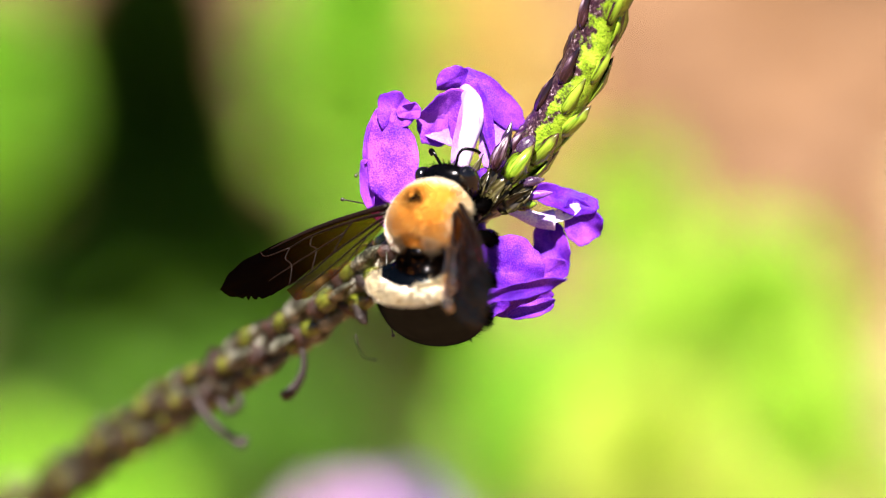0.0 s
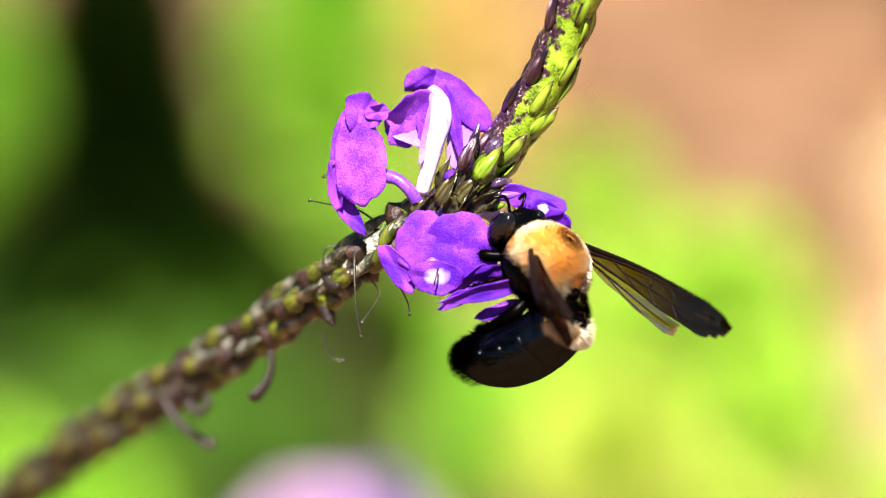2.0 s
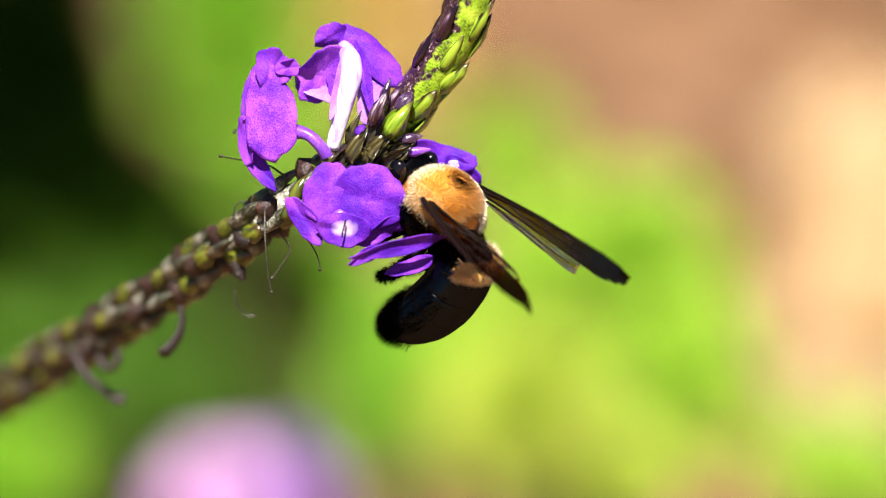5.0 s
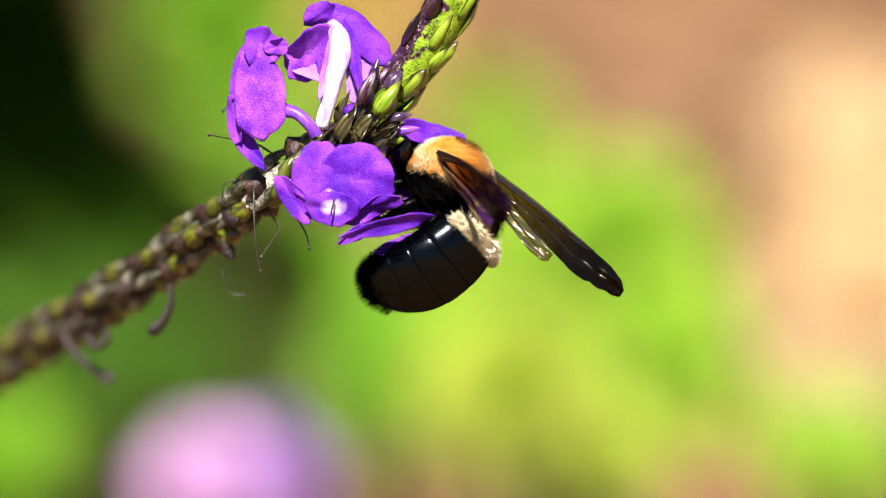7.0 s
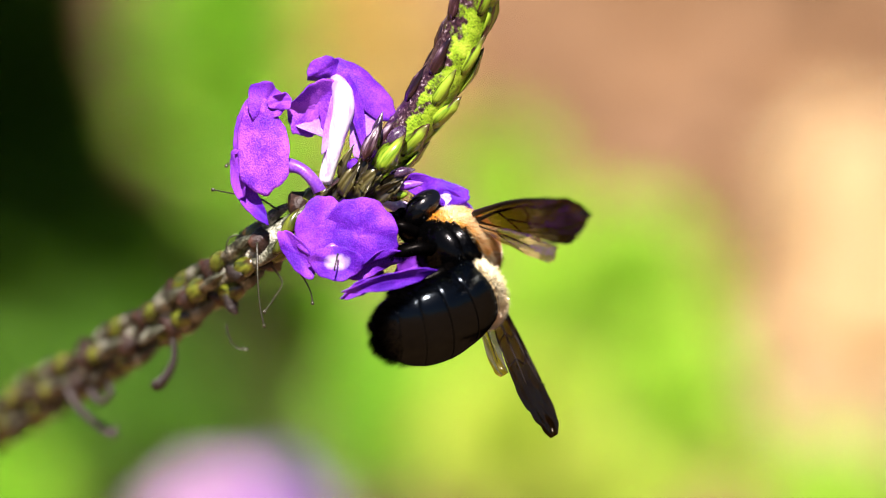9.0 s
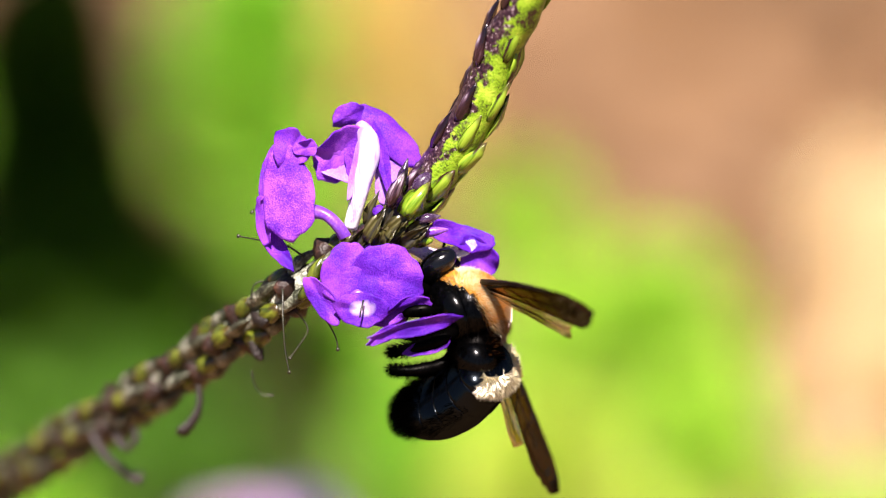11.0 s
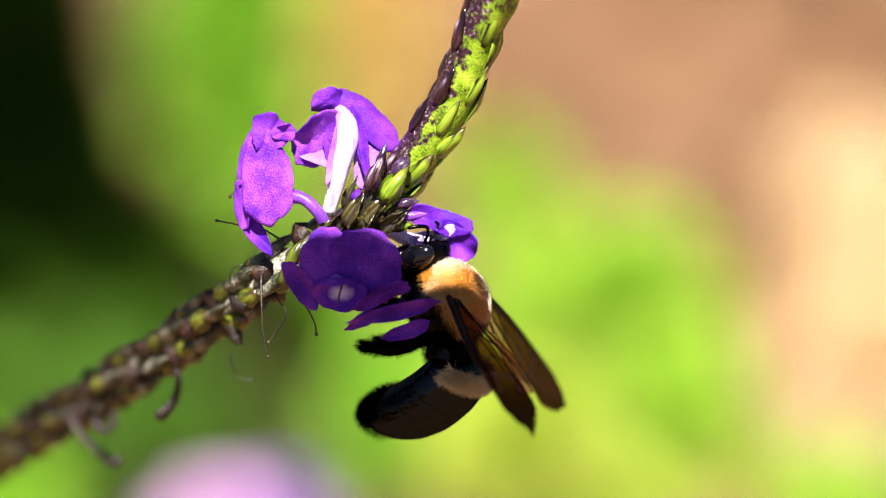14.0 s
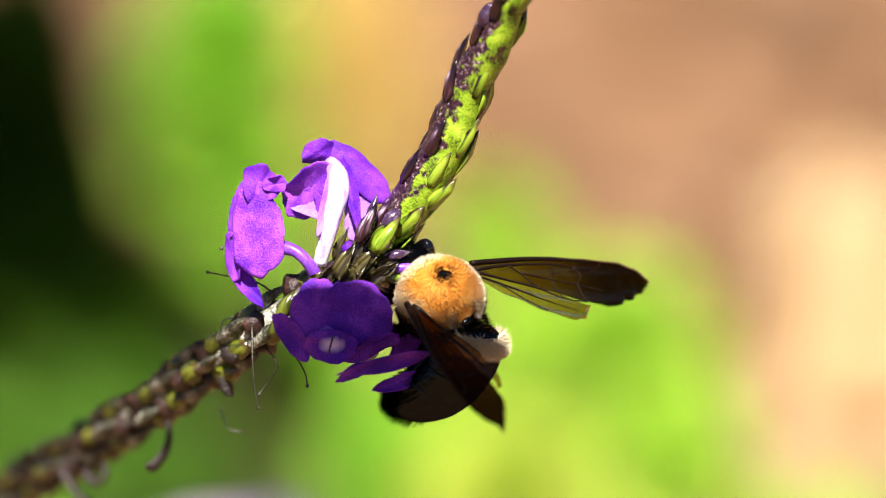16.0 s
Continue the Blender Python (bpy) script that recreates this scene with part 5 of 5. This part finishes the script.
def motions():
    rest = VIEW @ Matrix.Translation(ROOT * MM)
    walk(plant_spike, [(t, rest @ Matrix.Translation((0, 0, -s * MM))) for t, s in SWAY])
    # the bee bends one flower down until it moves on
    open_at = -ROOT * MM
    walk(front_flower, [(t, Matrix.Translation(open_at + Vector(v) * MM)) for t, v in (
        (0.0, (1.8, 1.5, -2.8)), (0.6, (1.8, 1.5, -2.8)), (0.9, (5.5, 3.0, -3.5)), (1.6, (5.5, 3.0, -3.5)), (1.9, (1.0, 0.8, -1.0)), (2.2, (0, 0, 0)), (16.0, (0, 0, 0)))])
    walk(bough, [(t, Matrix.Translation(BOUGH) @ Matrix.Rotation(radians(a), 4, "Z"))
                 for t, a in ((0.0, 25), (5.0, 27), (10.2, 25), (12.2, 0.0), (16.0, 0.0))])
    walk(bee_thing, [
        (0.00, hold((-14.18, -9.00, 4.98), (0.284, 0.497, 0.820), (-0.429, -0.699, 0.573))),
        (0.30, hold((-12.28, -9.00, 4.43), (0.384, 0.337, 0.860), (-0.272, -0.849, 0.454))),
        (0.50, hold((-10.93, -9.00, 4.08), (0.251, 0.437, 0.864), (-0.157, -0.862, 0.482))),
        (0.70, hold((-11.23, -9.00, 2.14), (0.442, 0.353, 0.825), (0.095, -0.933, 0.348))),
        (0.80, hold((-4.06, -10.00, -0.67), (0.755, 0.397, 0.522), (0.364, -0.916, 0.171))),
        (1.00, hold((-3.63, -10.00, -0.53), (0.712, 0.449, 0.540), (0.507, -0.861, 0.048))),
        (1.20, hold((-3.16, -10.00, 0.86), (0.387, 0.380, 0.840), (0.449, -0.874, 0.188))),
        (1.50, hold((-2.75, -10.00, 1.41), (0.032, 0.524, 0.851), (0.321, -0.812, 0.488))),
        (1.70, hold((-1.26, -9.00, 0.39), (-0.334, 0.469, 0.818), (0.503, -0.645, 0.575))),
        (2.00, hold((0.74, -5.00, 0.13), (-0.537, 0.337, 0.774), (0.602, -0.490, 0.631))),
        (2.50, hold((2.09, -2.00, 1.12), (-0.719, 0.437, 0.539), (0.500, -0.214, 0.839))),
        (3.00, hold((1.75, -2.00, 1.19), (-0.704, 0.293, 0.647), (0.489, -0.461, 0.741))),
        (3.40, hold((0.98, -2.00, 0.50), (-0.649, 0.340, 0.680), (0.476, -0.515, 0.713))),
        (3.50, hold((0.67, -2.00, 0.67), (-0.638, 0.326, 0.697), (0.555, -0.433, 0.710))),
        (4.00, hold((-0.73, -2.00, 1.06), (-0.558, 0.361, 0.748), (0.346, -0.718, 0.604))),
        (4.20, hold((-1.47, -2.00, 1.02), (-0.558, 0.361, 0.748), (0.410, -0.663, 0.626))),
        (6.30, hold((1.21, -2.00, 1.87), (-0.590, 0.281, 0.757), (0.573, -0.515, 0.638))),
        (6.50, hold((1.39, -2.00, 1.42), (-0.590, 0.281, 0.757), (0.573, -0.515, 0.638))),
        (7.00, hold((1.14, 1.00, 2.32), (-0.735, 0.438, 0.518), (0.489, -0.187, 0.852))),
        (7.50, hold((1.13, 1.00, 2.31), (-0.723, 0.368, 0.585), (0.637, 0.026, 0.770))),
        (8.00, hold((1.11, 1.00, 1.30), (-0.612, 0.449, 0.652), (0.779, 0.198, 0.595))),
        (8.50, hold((1.49, 1.00, 1.35), (-0.691, 0.393, 0.606), (0.703, 0.175, 0.689))),
        (9.00, hold((1.69, 1.00, -0.10), (-0.635, 0.357, 0.685), (0.770, 0.366, 0.523))),
        (9.50, hold((1.53, 1.00, -1.47), (-0.576, 0.425, 0.699), (0.806, 0.438, 0.398))),
        (10.00, hold((0.98, 1.00, -2.15), (-0.562, 0.375, 0.737), (0.820, 0.372, 0.436))),
        (10.20, hold((0.92, 1.00, -2.26), (-0.562, 0.375, 0.737), (0.820, 0.372, 0.436))),
        (12.30, hold((-1.13, 0.00, -2.83), (-0.401, 0.245, 0.883), (0.870, -0.200, 0.451))),
        (12.50, hold((-1.13, 0.00, -3.23), (-0.401, 0.245, 0.883), (0.870, -0.200, 0.451))),
        (13.00, hold((-1.30, 0.00, -3.01), (-0.329, 0.154, 0.932), (0.869, -0.336, 0.363))),
        (13.50, hold((-1.16, 0.00, -3.50), (-0.361, 0.092, 0.928), (0.865, -0.338, 0.370))),
        (14.00, hold((0.23, 0.00, -4.87), (-0.382, 0.041, 0.923), (0.869, -0.325, 0.374))),
        (14.20, hold((3.24, -3.00, -6.60), (-0.179, 0.020, 0.984), (0.486, -0.867, 0.106))),
        (14.50, hold((3.55, -3.00, -7.39), (0.181, 0.192, 0.965), (0.396, -0.912, 0.108))),
        (14.80, hold((3.00, -2.00, 0.58), (-0.481, 0.358, 0.800), (0.262, -0.813, 0.521))),
        (15.00, hold((2.71, -2.00, 1.32), (-0.783, 0.275, 0.558), (0.130, -0.805, 0.579))),
        (15.50, hold((3.40, -2.00, 1.53), (-0.751, -0.018, 0.661), (0.508, -0.655, 0.560))),
        (15.80, hold((0.96, -2.00, 1.61), (-0.737, 0.234, 0.635), (0.278, -0.751, 0.599))),
        (16.00, hold((0.19, -2.00, 0.79), (-0.632, 0.367, 0.682), (0.153, -0.804, 0.575))),
    ])
    walk(bee_abdomen, [
        (0.00, bend((-0.143, 0.185, -0.972), (-0.8, -4.9, -0.3), (0.007, -0.982, -0.188))),
        (0.30, bend((-0.170, -0.018, -0.985), (0.5, -4.5, -0.9), (-0.114, -0.993, 0.038))),
        (0.50, bend((-0.220, -0.003, -0.976), (-0.2, -4.6, -0.9), (-0.249, -0.967, 0.059))),
        (0.70, bend((-0.026, -0.065, -0.998), (-0.5, -4.5, -0.9), (0.044, -0.997, 0.064))),
        (0.80, bend((-0.180, -0.531, -0.828), (0.8, -4.5, -0.9), (0.049, -0.845, 0.532))),
        (1.00, bend((-0.019, -0.191, -0.981), (0.1, -4.5, -0.9), (0.184, -0.965, 0.184))),
        (1.20, bend((-0.241, -0.383, -0.892), (-0.7, -4.5, -0.7), (0.044, -0.922, 0.384))),
        (1.50, bend((0.022, -0.132, -0.991), (0.5, -4.4, -0.6), (0.086, -0.987, 0.133))),
        (1.70, bend((0.066, -0.248, -0.967), (-0.3, -4.5, -0.8), (-0.066, -0.968, 0.243))),
        (2.00, bend((-0.265, 0.268, -0.926), (0.1, -4.8, -0.8), (0.071, -0.953, -0.296))),
        (2.50, bend((-0.324, 0.288, -0.901), (-0.4, -5.0, -2.4), (-0.293, -0.936, -0.194))),
        (3.00, bend((-0.269, 0.205, -0.941), (-0.5, -4.9, -1.9), (0.005, -0.977, -0.214))),
        (3.40, bend((-0.524, 0.195, -0.829), (0.1, -5.0, -1.2), (-0.297, -0.954, -0.036))),
        (3.50, bend((-0.485, 0.157, -0.861), (0.2, -5.1, -0.8), (-0.360, -0.932, 0.033))),
        (4.00, bend((-0.182, -0.079, -0.980), (0.9, -4.3, -0.1), (0.307, -0.952, 0.020))),
        (4.20, bend((-0.106, -0.043, -0.993), (0.8, -4.5, -0.5), (0.380, -0.925, 0.000))),
        (6.30, bend((-0.286, 0.076, -0.955), (0.3, -4.7, -0.5), (0.107, -0.988, -0.111))),
        (6.50, bend((-0.286, 0.076, -0.955), (0.3, -4.7, -0.4), (0.107, -0.988, -0.111))),
        (7.00, bend((-0.275, 0.410, -0.870), (-0.3, -5.0, -2.2), (-0.257, -0.903, -0.344))),
        (7.50, bend((-0.141, 0.248, -0.958), (-0.2, -4.8, -1.6), (-0.414, -0.894, -0.171))),
        (8.00, bend((0.287, 0.177, -0.942), (-0.7, -4.4, -0.3), (0.938, -0.250, 0.238))),
        (8.50, bend((0.149, 0.258, -0.954), (-0.6, -4.3, -0.8), (0.935, -0.351, 0.051))),
        (9.00, bend((-0.033, 0.130, -0.991), (-0.6, -4.4, -0.7), (-0.185, -0.975, -0.122))),
        (9.50, bend((-0.003, 0.104, -0.995), (-0.7, -4.6, -0.6), (-0.276, -0.956, -0.100))),
        (10.00, bend((0.734, 0.388, -0.558), (-1.1, -3.7, -0.4), (0.663, -0.586, 0.466))),
        (10.20, bend((0.734, 0.388, -0.558), (-0.8, -4.5, -0.5), (0.663, -0.586, 0.466))),
        (12.30, bend((-0.011, -0.003, -1.000), (0.1, -5.2, -0.5), (-0.140, -0.990, 0.004))),
        (12.50, bend((-0.011, -0.003, -1.000), (0.1, -5.1, -0.4), (-0.140, -0.990, 0.004))),
        (13.00, bend((0.088, 0.189, -0.978), (0.3, -6.1, -0.7), (0.101, -0.978, -0.180))),
        (13.50, bend((0.101, 0.087, -0.991), (0.2, -5.6, -0.8), (-0.023, -0.996, -0.090))),
        (14.00, bend((0.153, -0.109, -0.982), (0.2, -5.6, -0.6), (-0.097, -0.991, 0.095))),
        (14.20, bend((-0.681, -0.221, -0.698), (-0.3, -5.2, -0.9), (-0.683, -0.151, 0.714))),
        (14.50, bend((-0.963, -0.257, 0.079), (0.2, -4.9, -1.1), (-0.045, 0.443, 0.895))),
        (14.80, bend((-0.320, -0.531, -0.785), (-0.1, -4.5, -0.7), (0.047, -0.836, 0.547))),
        (15.00, bend((-0.633, 0.313, -0.708), (-0.3, -4.3, -1.1), (-0.404, -0.914, -0.043))),
        (15.50, bend((-0.390, 0.546, -0.742), (-0.7, -4.7, -2.1), (-0.015, -0.809, -0.587))),
        (15.80, bend((-0.289, 0.492, -0.821), (0.0, -4.7, -1.1), (-0.304, -0.861, -0.409))),
        (16.00, bend((-0.545, 0.131, -0.828), (1.1, -4.3, -0.2), (-0.038, -0.991, -0.132))),
    ])
    walk(bee_wings["left"], [
        (0.00, spread("left", (-0.959, -0.265, -0.103), (0.284, -0.908, -0.309))),
        (0.30, spread("left", (-0.777, -0.250, 0.578), (0.264, -0.962, -0.062))),
        (0.50, spread("left", (-0.680, -0.579, 0.450), (0.624, -0.779, -0.059))),
        (0.70, spread("left", (-0.789, -0.583, 0.191), (0.584, -0.810, -0.061))),
        (0.80, spread("left", (-0.761, -0.483, 0.433), (0.498, -0.863, -0.086))),
        (1.00, spread("left", (-0.722, -0.577, 0.383), (0.553, -0.813, -0.183))),
        (1.20, spread("left", (-0.701, -0.599, 0.386), (0.582, -0.794, -0.175))),
        (1.50, spread("left", (-0.621, -0.627, 0.471), (0.623, -0.759, -0.189))),
        (1.70, spread("left", (-0.544, -0.792, 0.276), (0.769, -0.602, -0.213))),
        (2.00, spread("left", (-0.734, -0.630, 0.254), (0.625, -0.772, -0.111))),
        (2.50, spread("left", (-0.663, -0.743, 0.094), (0.672, -0.535, 0.512))),
        (3.00, spread("left", (-0.614, -0.772, 0.165), (0.698, -0.432, 0.571))),
        (3.40, spread("left", (-0.549, -0.827, 0.120), (0.825, -0.513, 0.237))),
        (3.50, spread("left", (-0.650, -0.747, 0.139), (0.735, -0.572, 0.364))),
        (4.00, spread("left", (-0.353, -0.841, 0.411), (0.832, -0.483, -0.273))),
        (4.20, spread("left", (-0.324, -0.873, 0.364), (0.858, -0.434, -0.276))),
        (6.30, spread("left", (-0.586, -0.752, 0.300), (0.781, -0.427, 0.456))),
        (6.50, spread("left", (-0.610, -0.741, 0.283), (0.763, -0.451, 0.463))),
        (7.00, spread("left", (-0.665, -0.721, 0.197), (0.435, -0.587, -0.682))),
        (7.50, spread("left", (-0.772, -0.626, 0.112), (0.397, -0.612, -0.684))),
        (8.00, spread("left", (-0.782, -0.601, 0.168), (0.610, -0.793, 0.004))),
        (8.50, spread("left", (-0.762, -0.637, 0.120), (0.625, -0.771, -0.120))),
        (9.00, spread("left", (-0.824, -0.551, 0.130), (0.533, -0.832, -0.151))),
        (9.50, spread("left", (-0.797, -0.598, 0.085), (0.603, -0.797, 0.047))),
        (10.00, spread("left", (-0.782, -0.532, 0.324), (0.557, -0.830, -0.021))),
        (10.20, spread("left", (-0.788, -0.534, 0.306), (0.554, -0.832, -0.027))),
        (12.30, spread("left", (-0.603, -0.789, 0.122), (0.567, -0.316, 0.761))),
        (12.50, spread("left", (-0.560, -0.821, 0.107), (0.608, -0.321, 0.726))),
        (13.00, spread("left", (-0.557, -0.783, 0.277), (0.671, -0.227, 0.706))),
        (13.50, spread("left", (-0.601, -0.759, 0.250), (0.655, -0.290, 0.697))),
        (14.00, spread("left", (-0.648, -0.720, 0.247), (0.716, -0.468, 0.518))),
        (14.20, spread("left", (0.063, -0.608, -0.791), (0.531, -0.651, 0.543))),
        (14.50, spread("left", (0.014, -0.581, -0.814), (0.762, -0.521, 0.385))),
        (14.80, spread("left", (-0.428, -0.887, 0.176), (0.844, -0.461, -0.275))),
        (15.00, spread("left", (-0.662, -0.729, 0.171), (0.628, -0.665, -0.404))),
        (15.50, spread("left", (0.035, -0.897, -0.440), (0.910, 0.210, -0.356))),
        (15.80, spread("left", (-0.386, -0.917, 0.104), (0.895, -0.399, -0.198))),
        (16.00, spread("left", (-0.354, -0.889, 0.292), (0.876, -0.424, -0.230))),
    ])
    walk(bee_wings["right"], [
        (0.00, spread("right", (0.620, -0.750, 0.232), (-0.703, -0.662, -0.260))),
        (0.30, spread("right", (0.480, -0.836, 0.267), (-0.780, -0.546, -0.306))),
        (0.50, spread("right", (0.588, -0.749, 0.304), (-0.707, -0.659, -0.257))),
        (0.70, spread("right", (0.551, -0.806, -0.215), (-0.828, -0.560, -0.020))),
        (0.80, spread("right", (0.600, -0.799, -0.046), (-0.800, -0.600, -0.013))),
        (1.00, spread("right", (0.615, -0.617, 0.491), (-0.711, -0.703, 0.007))),
        (1.20, spread("right", (0.589, -0.610, 0.531), (-0.734, -0.679, 0.035))),
        (1.50, spread("right", (0.672, -0.617, 0.409), (-0.716, -0.682, 0.149))),
        (1.70, spread("right", (0.564, -0.825, 0.045), (-0.826, -0.563, 0.025))),
        (2.00, spread("right", (0.898, -0.437, -0.045), (-0.439, -0.884, -0.161))),
        (2.50, spread("right", (0.704, -0.678, -0.208), (-0.710, -0.667, -0.228))),
        (3.00, spread("right", (0.874, -0.426, -0.232), (-0.458, -0.882, -0.106))),
        (3.40, spread("right", (0.977, -0.195, -0.090), (-0.201, -0.978, -0.062))),
        (3.50, spread("right", (0.834, -0.543, -0.094), (-0.547, -0.837, -0.014))),
        (4.00, spread("right", (0.957, -0.235, -0.172), (-0.209, -0.965, 0.157))),
        (4.20, spread("right", (0.802, -0.570, -0.179), (-0.538, -0.819, 0.198))),
        (6.30, spread("right", (0.860, -0.505, -0.076), (-0.501, -0.863, 0.059))),
        (6.50, spread("right", (0.878, -0.474, -0.061), (-0.471, -0.880, 0.058))),
        (7.00, spread("right", (0.211, -0.973, -0.093), (-0.920, -0.165, -0.355))),
        (7.50, spread("right", (0.600, -0.794, -0.100), (-0.753, -0.518, -0.406))),
        (8.00, spread("right", (0.702, -0.708, 0.080), (-0.551, -0.611, -0.568))),
        (8.50, spread("right", (0.602, -0.794, -0.085), (-0.768, -0.546, -0.336))),
        (9.00, spread("right", (0.257, -0.955, -0.146), (-0.651, -0.059, -0.756))),
        (9.50, spread("right", (0.259, -0.962, -0.087), (-0.624, -0.097, -0.776))),
        (10.00, spread("right", (0.607, -0.793, -0.060), (-0.499, -0.321, -0.805))),
        (10.20, spread("right", (0.612, -0.787, -0.073), (-0.503, -0.317, -0.804))),
        (12.30, spread("right", (0.870, -0.480, 0.115), (-0.484, -0.875, 0.006))),
        (12.50, spread("right", (0.854, -0.508, 0.112), (-0.512, -0.859, 0.002))),
        (13.00, spread("right", (0.850, -0.508, 0.137), (-0.526, -0.827, 0.197))),
        (13.50, spread("right", (0.880, -0.465, 0.094), (-0.471, -0.880, 0.064))),
        (14.00, spread("right", (0.792, -0.609, -0.040), (-0.607, -0.780, -0.151))),
        (14.20, spread("right", (0.342, -0.721, -0.603), (-0.757, -0.591, 0.278))),
        (14.50, spread("right", (0.761, -0.488, -0.427), (-0.417, -0.872, 0.254))),
        (14.80, spread("right", (0.867, -0.216, -0.450), (-0.287, -0.953, -0.097))),
        (15.00, spread("right", (0.811, -0.474, -0.342), (-0.530, -0.844, -0.085))),
        (15.50, spread("right", (0.842, -0.444, -0.308), (-0.518, -0.824, -0.228))),
        (15.80, spread("right", (0.874, -0.380, -0.302), (-0.449, -0.871, -0.202))),
        (16.00, spread("right", (0.903, -0.337, -0.266), (-0.390, -0.904, -0.178))),
    ])


motions()
